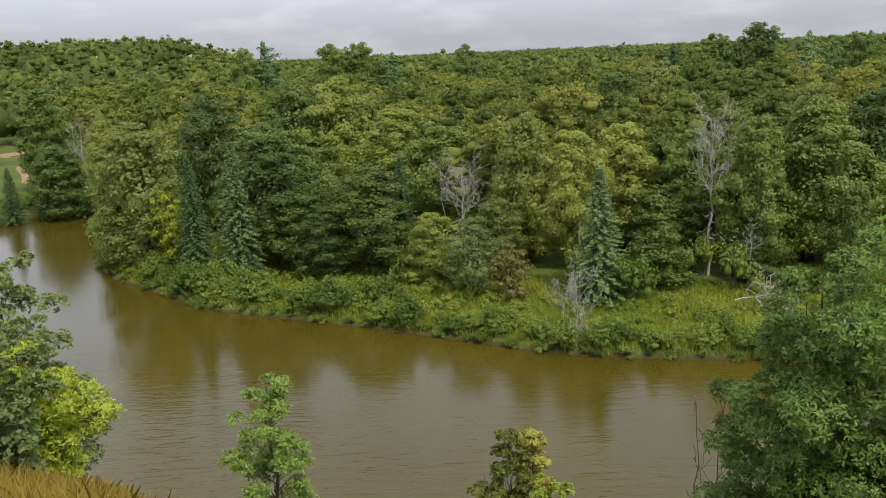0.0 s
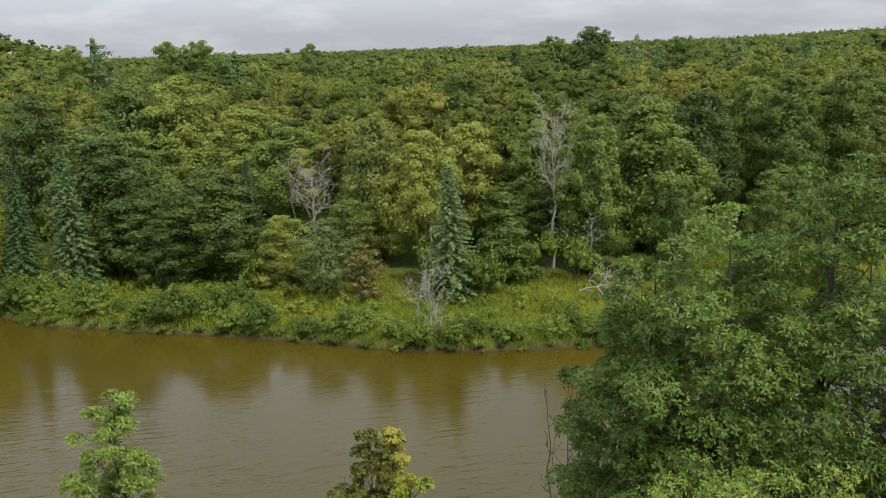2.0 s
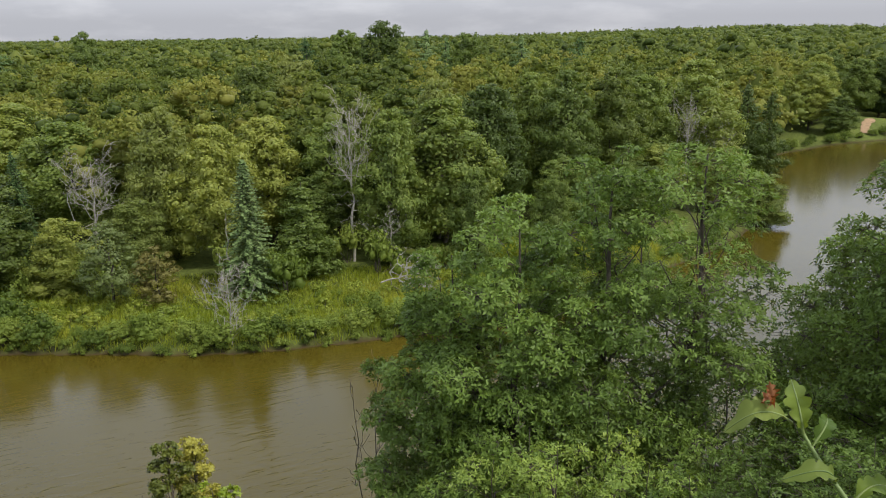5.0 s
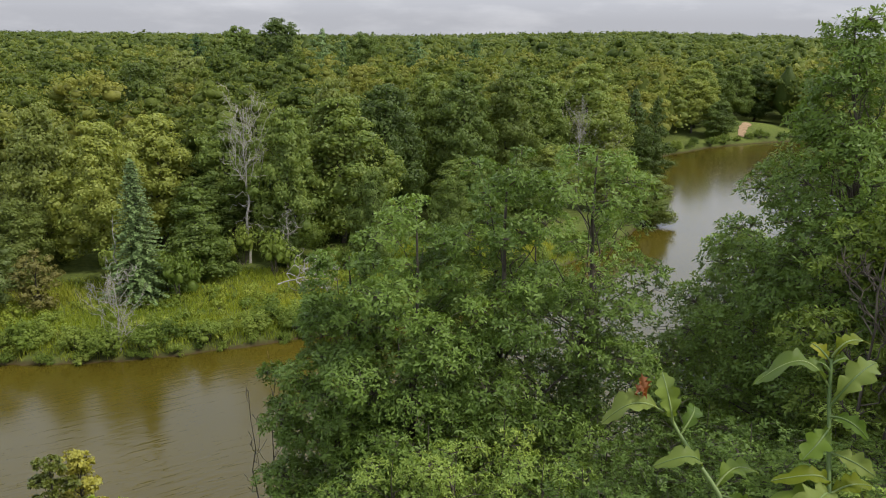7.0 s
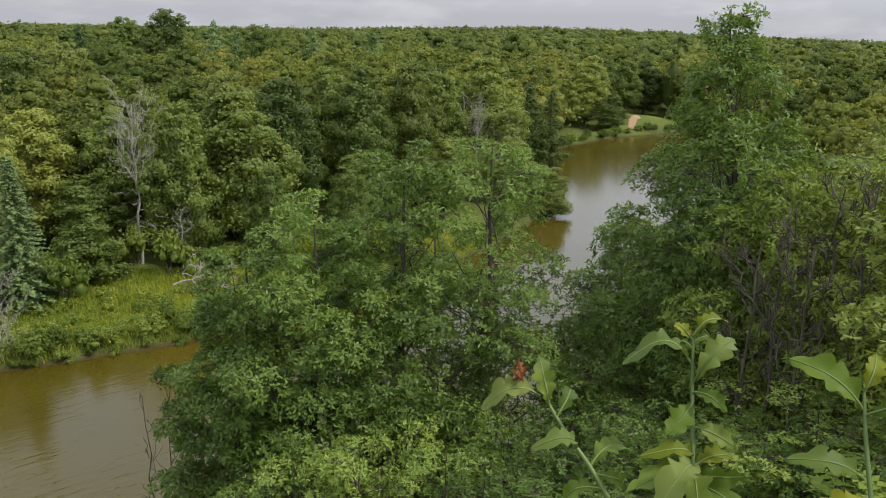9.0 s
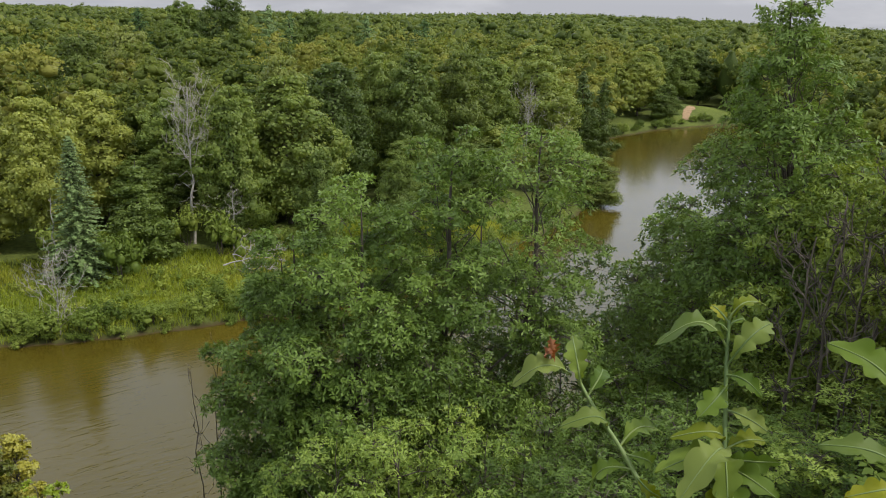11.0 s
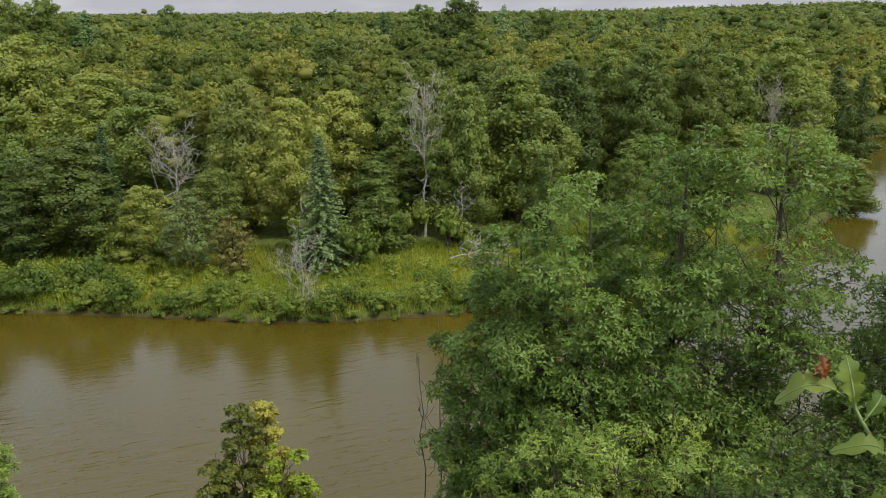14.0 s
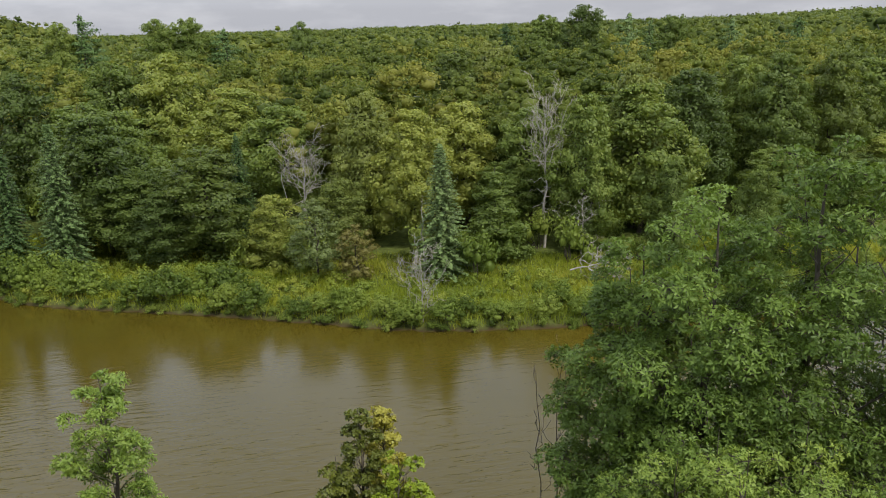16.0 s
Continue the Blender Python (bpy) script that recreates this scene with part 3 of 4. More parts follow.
def in_river(x, y):
    x, y = np.asarray(x, dtype=np.float64), np.asarray(y, dtype=np.float64)
    a, b = RIVER, np.roll(RIVER, -1, axis=0)
    a, b = a[a[:, 1] != b[:, 1]], b[a[:, 1] != b[:, 1]]
    px, py = x.ravel(), y.ravel()
    c = np.empty(px.shape, dtype=bool)
    for k in range(0, len(px), 4000):
        u, v = px[k:k + 4000, None], py[k:k + 4000, None]
        hit = ((a[:, 1] > v) != (b[:, 1] > v)) & (u < (b[:, 0] - a[:, 0]) * (v - a[:, 1]) / (b[:, 1] - a[:, 1]) + a[:, 0])
        c[k:k + 4000] = hit.sum(axis=1) % 2 == 1
    return c.reshape(x.shape)


def shore(x, y):
    """Metres from the water's edge; negative in the water."""
    return np.where(in_river(x, y), -1, 1) * to_line(x, y, RIVER, True)


def step(a, b, v):
    t = np.clip((v - a) / (b - a), 0, 1)
    return t * t * (3 - 2 * t)


def ground_height(x, y):
    x, y = np.asarray(x, dtype=np.float64), np.asarray(y, dtype=np.float64)
    d = shore(x, y)
    r = np.hypot(x, y)
    az = np.degrees(np.arctan2(x, y))
    flat = np.where(d < 0, np.maximum(-1.6, 0.35 * d), 0.75 * step(0, 0.9, d) + 0.7 * step(4, 30, d) + 2.2 * step(60, 420, d))
    hill = 28 * np.exp(-(np.maximum(0, x + 225) / 50) ** 2 - ((y - 690) / 150) ** 2)
    ridge = 17 * np.exp(-((x - 1250) / 420) ** 2 - ((y - 1150) / 420) ** 2)
    cut = 3.2 * np.exp(-((x - 184) / 14) ** 2 - ((y - 140) / 9) ** 2)
    bumps = 0.25 * np.sin(x * 0.31 + 1) * np.sin(y * 0.27) * step(2, 10, d)
    far = flat + hill + ridge + bumps + cut * step(0, 4, d)
    slope = np.interp(az, (-36, -32, -25, -20, -12, 44, 58, 70), (0.36, 0.375, 0.445, 0.53, 0.74, 0.74, 0.56, 0.40))
    knee = 0.9 * np.maximum(0, r - 15) * step(-10, -20, az)
    bluff = 23.4 - slope * np.maximum(0, r - 1.3) - knee
    behind = 23.4 - 0.01 * np.maximum(0, -y)
    bluff = np.where(y < 0, np.where(np.abs(az) > 110, behind, bluff + (behind - bluff) * step(90, 110, np.abs(az))), bluff)
    bluff = bluff + 0.12 * np.sin(x * 1.3) * np.sin(y * 1.1)
    near = (y < 200) & (d > 0) & (to_line(x, y, NEAR_BANK) <= to_line(x, y, FAR_BANK) + 0.01)
    return np.where(near, np.maximum(far, bluff * step(0, 3, d)), far)


def build_ground():
    n = 241
    u = np.linspace(-1, 1, n)
    g = 3600 * (0.035 * u + 0.965 * np.sign(u) * np.abs(u) ** 5)
    gx, gy = np.meshgrid(g + 12, g + 62)
    z = ground_height(gx.ravel(), gy.ravel())
    s = Soup()
    i = (np.arange(n - 1)[:, None] * n + np.arange(n - 1)[None, :]).ravel()
    s.add(np.stack([gx.ravel(), gy.ravel(), z], axis=1), np.stack([i, i + 1, i + n + 1, i + n], axis=1))
    tagged(new("ground", s.mesh("ground", M_GROUND, True)), "green and brown forest and meadow ground", "ground", kind="structure")
    w = Soup()
    w.add([(-260, -10, 0), (330, -10, 0), (330, 330, 0), (-260, 330, 0)], [(0, 1, 2, 3)])
    tagged(new("river_water", w.mesh("river_water", M_WATER)), "slow brown-green river reflecting sky and trees", "water", kind="structure")


build_ground()


def stand(name, meshes, x, y, scale=(1, 1, 1), turn=0.0, names=("trunk", "crown"), z=None, tilt=(0, 0)):
    """One tree or bush: an Empty at its foot with its wood and its leaves."""
    e = new(name)
    e.empty_display_size = 0.3
    for nm, me in zip(names, meshes):
        part(nm, me, e)
    if z is None:
        z = float(ground_height(x, y)) - 0.05
    e.matrix_basis = pose(x, y, z, tilt[0], tilt[1], turn) @ Matrix.Diagonal((*scale, 1))
    return e


# ---- trees of the far bank ----
BROAD = [broadleaf_meshes(11 + i, 18, 8.5, sh, b, 92, 165, 0.33, puff=0.155, flat=0.85) for i, (sh, b) in enumerate([("round", 0.10), ("round", 0.16), ("column", 0.08), ("round", 0.22), ("column", 0.14)])]
YELLOWISH = [broadleaf_meshes(31 + i, 18, 8.5, sh, 0.08, 92, 165, 0.32, puff=0.155, mat=M_LEAF_YELLOW, flat=0.85) for i, sh in enumerate(["round", "column", "round"])]
CEDAR = [broadleaf_meshes(41, 14, 6, "cone", 0.03, 84, 76, 0.28, puff=0.14), broadleaf_meshes(42, 14, 6, "cone", 0.03, 84, 76, 0.28, puff=0.14)]
SPRUCE = [spruce_meshes(51, 15, 5.6), spruce_meshes(52, 15, 5.0)]
DEAD = [dead_meshes(61, 18, 9.0, 0.52, 26, 2.0, 0.0105, 1.2, subs=4, low=11), dead_meshes(62, 14, 6.5, 0.3, 20, 1.3, twig=1.0, subs=4)]
PINE = [broadleaf_meshes(45, 22, 8, "cone", 0.35, 46, 60, 0.4, mat=M_NEEDLE, flat=0.3, puff=0.2)]
ASPEN = broadleaf_meshes(73, 9, 5.5, "column", 0.18, 60, 90, 0.17, mat=M_ASPEN, puff=0.13)
BRIGHT = broadleaf_meshes(71, 12, 5, "round", 0.3, 30, 60, 0.3, mat=M_LEAF_BRIGHT)
BROWNISH = broadleaf_meshes(72, 7, 4.5, "round", 0.08, 40, 60, 0.22, mat=M_LEAF_BROWN)
SIZES = {"bl": (18, 8.5), "yl": (18, 8.5), "ce": (14, 6), "sp": (15, 5.3), "de": (18, 7), "ye": (12, 5), "as": (9, 5.5), "pi": (22, 8), "br": (7, 4.5)}
LABELS = {
    "bl": ("broadleaf_tree", "tall green broadleaf tree in the riverside forest", "tree"),
    "yl": ("broadleaf_tree", "yellow-green leafy tree at the forest edge", "tree"),
    "ce": ("cedar_tree", "dense dark green conical cedar", "tree"),
    "sp": ("spruce_tree", "blue-green pointed spruce at the forest edge", "tree"),
    "as": ("aspen_tree", "feathery light green young aspen on the meadow", "tree"),
    "pi": ("pine_tree", "tall dark pine rising above the forest", "tree"),
    "de": ("dead_tree", "bare grey dead tree with fine branches", "tree"),
    "ye": ("young_tree", "bright yellow-green young tree between spruces", "tree"),
    "br": ("young_tree", "small brownish-leaved tree beside the meadow", "tree"),
}
placed = []
tree_rng = np.random.default_rng(5)


def plant(kind, x, y, h, w, variant=None):
    pool = {"bl": BROAD, "yl": YELLOWISH, "ce": CEDAR, "sp": SPRUCE, "pi": PINE, "as": [ASPEN], "de": DEAD, "ye": [BRIGHT], "br": [BROWNISH]}[kind]
    v = tree_rng.integers(0, len(pool)) if variant is None else variant
    H, W = SIZES[kind] if not (kind == "de" and v == 1) else (14, 6.5)
    name, label, cat = LABELS[kind]
    e = stand(name, pool[v], x, y, (w / W, w / W, h / H), tree_rng.uniform(0, 360), ("trunk", {"sp": "needles", "de": "branching"}.get(kind, "crown")))
    tagged(e, label, cat, "trees of the riverside forest")
    placed.append((x, y, w))
    return e


# kind, x, y, height, crown width
EDGE_TREES = [
    ('yl', -36.2, 96.3, 18.3, 10.9),
    ('sp', -28.2, 88.6, 14.2, 6.2),
    ('sp', -22.9, 87.5, 15.9, 7.0),
    ('bl', -19.9, 94.3, 15.5, 9.6),
    ('ye', -31.4, 90.3, 10.6, 3.6),
    ('yl', -8.0, 87.5, 12.3, 10.0),
    ('sp', -4.7, 90.6, 13.0, 4.9),
    ('de', 2.3, 86.8, 11.6, 7.5),
    ('bl', 0.7, 101.8, 14.6, 10.1),
    ('as', 2.9, 76.0, 8.4, 5.6),
    ('bl', -1.5, 82.5, 8.0, 5.5),
    ('yl', 5.6, 83.5, 9.0, 5.5),
    ('bl', 25.0, 86.0, 9.0, 6.0),
    ('bl', 33.5, 86.5, 11.0, 7.0),
    ('bl', -13.0, 86.0, 8.5, 6.0),
    ('br', 6.6, 75.8, 5.8, 3.9),
    ('yl', 9.5, 90.6, 17.0, 7.4),
    ('bl', 13.9, 84.6, 15.2, 7.3),
    ('sp', 14.9, 74.2, 13.3, 7.6),
    ('ce', 21.3, 77.5, 10.3, 6.9),
    ('bl', 21.5, 91.8, 15.3, 8.7),
    ('de', 27.4, 80.1, 15.4, 6.4, 0),
    ('bl', 28.6, 87.5, 14.5, 8.0),
    ('de', 30.2, 76.6, 6.5, 5.0, 1),
    ('bl', 32.0, 79.5, 16.9, 6.7),
    ('bl', 30.8, 77.7, 5.8, 3.0),
    ('bl', 39.8, 83.1, 17.2, 9.8),
]
EDGE_TREES_EAST = [
    ('bl', -24.5, 131.0, 20.0, 10.5),
    ('bl', -15.5, 128.5, 21.0, 11.0),
    ('yl', -19.5, 136.5, 21.4, 10.0),
    ('bl', -16.8, 90.6, 9.7, 7.9),
    ('bl', -33.8, 118.5, 19.7, 10.5),
    ('yl', 32.0, 143.0, 20.6, 10.5),
    ('yl', 40.0, 146.0, 21.0, 10.0),
    ('bl', -6.1, 117.7, 16.1, 11.7),
    ('bl', -78.9, 161.9, 21.0, 11.0),
    ('sp', -62.6, 136.5, 10.3, 6.4),
    ('de', -63.1, 141.7, 16.1, 6.6),
    ('bl', -64.8, 135.4, 14.3, 9.6),
    ('bl', -54.0, 129.3, 16.2, 6.0),
    ('sp', -71.7, 131.9, 10.7, 6.4),
    ('yl', 40.0, 85.2, 19.4, 7.3),
    ('bl', 47.8, 86.0, 18.3, 9.1),
    ('bl', 59.3, 95.4, 18.9, 8.0),
    ('bl', 62.4, 91.0, 19.5, 8.4),
    ('yl', 69.6, 90.5, 19.8, 8.6),
    ('bl', 82.1, 98.7, 17.8, 10.0),
    ('bl', 95.7, 102.1, 20.3, 11.9),
    ('ce', 108.4, 103.7, 17.3, 7.4),
    ('ce', 114.4, 104.5, 16.2, 6.6),
    ('yl', 70.5, 84.5, 7.5, 7.0),
    ('bl', 64.5, 82.0, 8.5, 7.0),
    ('bl', 75.5, 88.0, 9.0, 7.5),
    ('bl', 57.0, 84.0, 9.0, 7.0),
    ('bl', 166.0, 139.0, 14.0, 9.0),
    ('bl', 172.0, 143.0, 15.5, 9.5),
    ('bl', 178.5, 147.0, 17.0, 9.5),
    ('bl', 186.0, 149.0, 18.0, 10.0),
    ('bl', 168.0, 133.0, 9.5, 7.5),
    ('yl', 82.9, 75.8, 7.4, 7.2),
    ('yl', 83.3, 83.1, 9.9, 7.6),
    ('de', 94.2, 94.9, 11.2, 5.7),
    ('de', 86.9, 94.5, 12.8, 5.5),
    ('bl', 196.0, 149.0, 16.5, 10.0),
    ('bl', 206.0, 150.0, 17.0, 10.5),
    ('bl', 46.1, 69.5, 10.5, 4.2),
    ('bl', 38.0, 71.8, 10.8, 4.1),
]
for row in EDGE_TREES + EDGE_TREES_EAST:
    plant(*row)

# trees that stand out on the skyline: kind, bearing, height, crown width
for kind, az, h, w in [("bl", -13.3, 25, 8), ("pi", -11.7, 28, 9), ("bl", -7.1, 25.5, 10), ("bl", -5.0, 26, 12), ("pi", -3.1, 23.5, 9), ("bl", 2.1, 23.5, 8), ("bl", 18.4, 24, 11),
                       ("bl", 21.4, 26, 12), ("pi", 24.4, 24.5, 8), ("pi", 16.1, 22.5, 6), ("pi", 25.9, 22.5, 6), ("bl", 27.2, 22.5, 9), ("pi", 31.0, 22.5, 6), ("pi", 35.1, 22.5, 7)]:
    plant(kind, math.sin(radians(az)) * 230, math.cos(radians(az)) * 230, h + 2.3, w * 1.2)

# ---- forest behind ----
woods = Soup()
wood_rng = np.random.default_rng(9)


def woods_tree(x, y, z, h, w, puffs, per, leaf, tint, cone=False, rings=6, sides=7):
    """A tree of the far woods: the upper crown with its leaf sprays."""
    shape = "cone" if cone else ("round" if wood_rng.uniform() < 0.9 else "column")
    ph = wood_rng.uniform(0, 6.28, 4)
    foot = np.array([x, y, z])
    if leaf > 0.6:
        crown_core(woods, foot, h * 0.15, h * 0.85, w, shape, ph, wood_rng, rings, sides, 0.42 if puffs > 10 else 0.62, tint)
    s = wood_rng.uniform(0.25, 1, puffs) ** 0.85
    a = np.arange(puffs) * 2.4 + wood_rng.uniform(0, 6.28)
    r = crown_width(s, shape) * w / 2 * crown_lop(a, s, ph) * wood_rng.uniform(0.66, 0.95, puffs)
    c = np.stack([np.cos(a) * r, np.sin(a) * r, h * (0.15 + 0.79 * s)], axis=1)
    pr = (0.15 if puffs > 10 else 0.2) * w * wood_rng.uniform(0.6, 1.4, puffs) * (1 - 0.5 * s ** 3)
    cores(woods, c + foot, pr * (0.6 if puffs > 10 else 0.8), wood_rng, 0.8, tint)
    outward = unit((c - np.array([0, 0, h * 0.5])) * np.array([1, 1, w / h]))
    d = unit(wood_rng.normal(size=(puffs, per, 3)) + 0.8 * outward[:, None, :] + np.array([0, 0, 0.4]))
    p = (c[:, None, :] + d * pr[:, None, None] * wood_rng.uniform(0.75, 1.2, (puffs, per, 1)) * np.array([1.1, 1.1, 0.8])).reshape(-1, 3) + foot
    leaves(woods, p, d.reshape(-1, 3) + wood_rng.normal(size=(puffs * per, 3)) * 0.5, leaf, wood_rng, tint=tint)


def scatter(step_size, r0, r1, a0, a1, seed):
    rng = np.random.default_rng(seed)
    n = int(2 * r1 / step_size)
    gx, gy = np.meshgrid(np.arange(-n // 2, n // 2) * step_size, np.arange(-n // 2, n // 2) * step_size)
    x, y = gx.ravel() + rng.uniform(-0.42, 0.42, gx.size) * step_size, gy.ravel() + rng.uniform(-0.42, 0.42, gx.size) * step_size
    r, az = np.hypot(x, y), np.degrees(np.arctan2(x, y))
    k = (r > r0) & (r < r1) & (az > a0) & (az < a1)
    return x[k], y[k]


xs, ys = scatter(8.2, 40, 290, -36, 78, 3)
ds, hs = shore(xs, ys), ground_height(xs, ys)
across = to_line(xs, ys, FAR_BANK) < to_line(xs, ys, NEAR_BANK)
taken = np.array(placed)
taken_r = np.hypot(taken[:, 0], taken[:, 1])
for x, y, d, z, beyond in zip(xs, ys, ds, hs, across & (ys > 40)):
    if d < ((13.5 if x < 120 else 7) if beyond else 4) or (not beyond and np.hypot(x, y) < 45) or to_line(np.array([x]), np.array([y]), TRACK)[0] < 13:
        continue
    gap = np.hypot(taken[:, 0] - x, taken[:, 1] - y) - taken[:, 2] * 0.42
    if gap.min() < 2.2:
        continue
    # no filler directly before one of the trees that stand at the edge
    own = np.hypot(x, y)
    turn_by = np.abs(np.arctan2(taken[:, 0], taken[:, 1]) - np.arctan2(x, y)) * own
    if beyond and ((own < taken_r) & (taken_r - own < 25) & (turn_by < taken[:, 2] * 0.3 + 3.0)).any():
        continue
    h, w = wood_rng.uniform(14.5, 20.0) * (0.75 if beyond and d < 18 else 1), wood_rng.uniform(9.5, 14.5)
    if beyond and d < 31 and np.hypot(x, y) < 112:
        plant("yl" if wood_rng.uniform() < 0.2 else "bl", x, y, h, w * 0.85)
    else:
        own = np.hypot(x, y)
        woods_tree(x, y, z, h, w, 40 if own < 165 else 26, 36 if own < 130 else 26 if own < 165 else 13, 0.46 if own < 130 else 0.55 if own < 165 else 0.85, wood_rng.uniform(0.1, 0.9))
xs, ys = scatter(14.5, 290, 800, -38, 80, 4)
for x, y, z in zip(xs, ys, ground_height(xs, ys)):
    woods_tree(x, y, z, wood_rng.uniform(12, 19) + (5.5 if wood_rng.uniform() < 0.05 else 0), wood_rng.uniform(13, 20), 5, 6, 1.7, wood_rng.uniform(0.1, 0.65), wood_rng.uniform() < 0.2, 4, 6)
xs, ys = scatter(44, 800, 2400, -38, 80, 6)
for x, y, z in zip(xs, ys, ground_height(xs, ys)):
    woods_tree(x, y, z, wood_rng.uniform(13, 19), wood_rng.uniform(34, 52), 5, 4, 4.0, wood_rng.uniform(0.1, 0.5), wood_rng.uniform() < 0.3, 4, 6)
tagged(new("distant_woods", woods.mesh("distant_woods", M_WOODS)), "wide green mixed forest reaching to the horizon", "forest", kind="stuff")

# ---- bushes and grass of the far bank ----
BUSH = [bush_meshes(81 + i, 2.2, 3.2) for i in range(4)]
BUSH_LOW = [bush_meshes(91 + i, 1.6, 3.0, None, 52, 12, 0.22) for i in range(2)]
bush_rng = np.random.default_rng(12)
for i in range(0, len(FAR_BANK) - 1):
    a, b = FAR_BANK[i], FAR_BANK[i + 1]
    d = b - a
    inland = np.array([-d[1], d[0]]) / np.hypot(*d)
    span = np.hypot(*d)
    west = a[0] < -8
    for k in range(max(1, int(span / 2.0))):
        if -8 < a[0] < 12 and bush_rng.uniform() < 0.35:
            continue
        p = a + d * bush_rng.uniform() + inland * bush_rng.uniform(0.5, 4.5 if west else 2.5)
        sc = bush_rng.uniform(0.6, 1.3) * (1.12 if west else 0.8)
        e = stand("bush", BUSH[bush_rng.integers(0, 4)], p[0], p[1], (sc, sc, sc * bush_rng.uniform(0.8, 1.1)), bush_rng.uniform(0, 360), ("stem", "foliage"))
        tagged(e, "low green leafy bush on the river bank", "bush", "bushes along the bank")

# undergrowth along the forest edge
for i in range(70):
    a = FAR_BANK[bush_rng.integers(18, 110)]
    p = a + np.array([bush_rng.uniform(-6, 6), bush_rng.uniform(8, 30)])
    if not 11 < float(shore(p[0], p[1])) < 24:
        continue
    sc = bush_rng.uniform(0.9, 1.7)
    e = stand("bush", BUSH_LOW[bush_rng.integers(0, 2)], p[0], p[1], (sc, sc, sc * 1.5), bush_rng.uniform(0, 360), ("stem", "foliage"))
    tagged(e, "leafy undergrowth at the forest edge", "bush", "undergrowth at the forest edge")

# tall herbs standing in clumps all over the meadow
M_HERB = foliage("meadow_herb", (0.120, 0.170, 0.020), (0.200, 0.255, 0.030), (0.310, 0.330, 0.050), patch=0.4)
HERB = [bush_meshes(96 + i, 1.2, 1.8, M_HERB, 26, 9, 0.22) for i in range(3)]
for i in range(420):
    a = FAR_BANK[bush_rng.integers(24, 84)]
    p = a + np.array([bush_rng.uniform(-3, 3), bush_rng.uniform(0.5, 13)])
    if not 0.6 < float(shore(p[0], p[1])) < 12:
        continue
    sc = bush_rng.uniform(0.5, 1.1)
    e = stand("herb_clump", HERB[bush_rng.integers(0, 3)], p[0], p[1], (sc, sc, sc * bush_rng.uniform(0.7, 1.1)), bush_rng.uniform(0, 360), ("stem", "foliage"))
    tagged(e, "clump of tall yellow-green meadow herbs", "herb", "herb clumps on the meadow")

grass = Soup()
grass_rng = np.random.default_rng(14)
def blades(soup, x, y, rng, low, high, width, lean):
    """Grass stalks, each a bent, tapered blade."""
    n = len(x)
    z = ground_height(x, y)
    h = rng.uniform(low, high, n) * (0.8 + 0.3 * np.sin(x * 0.5) * np.sin(y * 0.7))
    a = rng.uniform(0, 6.28, n)
    g = rng.normal(size=(n, 2)) * lean * h[:, None]
    foot = np.stack([x, y, z - 0.05], axis=1)
    wd = np.stack([np.cos(a), np.sin(a), 0 * a], axis=1) * width
    tip = foot + np.stack([g[:, 0], g[:, 1], h], axis=1)
    mid = foot + np.stack([g[:, 0] * 0.3, g[:, 1] * 0.3, h * 0.6], axis=1)
    v = np.stack([foot - wd, foot + wd, mid + wd * 0.8, tip, mid - wd * 0.8], axis=1).reshape(-1, 3)
    tone = 0.5 + 0.5 * np.sin(x * 0.21 + 1.3 * np.sin(y * 0.16)) * np.sin(y * 0.33 + 0.5)
    soup.add(v, np.arange(n)[:, None] * 5 + np.arange(5)[None, :], np.clip(tone * 0.7 + rng.uniform(0, 0.3, n), 0, 1))


# low growth hanging over the waterline, and bushes of the western bank
for line, low, high, every in ((FAR_BANK[10:90], 0.34, 0.62, 1.15), (NEAR_BANK[100:], 0.5, 1.2, 1.5)):
    for a, b in zip(line[:-1], line[1:]):
        d = b - a
        inland = np.array([-d[1], d[0]]) / np.hypot(*d)
        for k in range(max(1, int(np.hypot(*d) / every))):
            p = a + d * bush_rng.uniform() + inland * (bush_rng.uniform(-0.25, 0.45) if low < 0.4 else bush_rng.uniform(0.1, 6))
            sc = bush_rng.uniform(low, high)
            e = stand("bank_plant" if low < 0.4 else "bush", BUSH_LOW[bush_rng.integers(0, 2)] if low < 0.4 else BUSH[bush_rng.integers(0, 4)], p[0], p[1], (sc, sc, sc), bush_rng.uniform(0, 360), ("stem", "foliage"))
            tagged(e, "low green growth hanging over the water" if low < 0.4 else "green bush on the western bank", "plant" if low < 0.4 else "bush", "plants along the waterline" if low < 0.4 else "bushes along the bank")

gx, gy = grass_rng.uniform(-46, 62, 260000), grass_rng.uniform(58, 105, 260000)
gd = shore(gx, gy)
k = (gd > 0.1) & (gd < 18) & (to_line(gx, gy, FAR_BANK) < 20)
blades(grass, gx[k][:80000], gy[k][:80000], grass_rng, 0.35, 0.95, 0.028, 0.35)
tagged(new("meadow_grass", grass.mesh("meadow_grass", M_GRASS)), "tall yellow-green meadow grass along the bank", "grass", kind="stuff")


def at(az, dist):
    return math.sin(radians(az)) * dist, math.cos(radians(az)) * dist


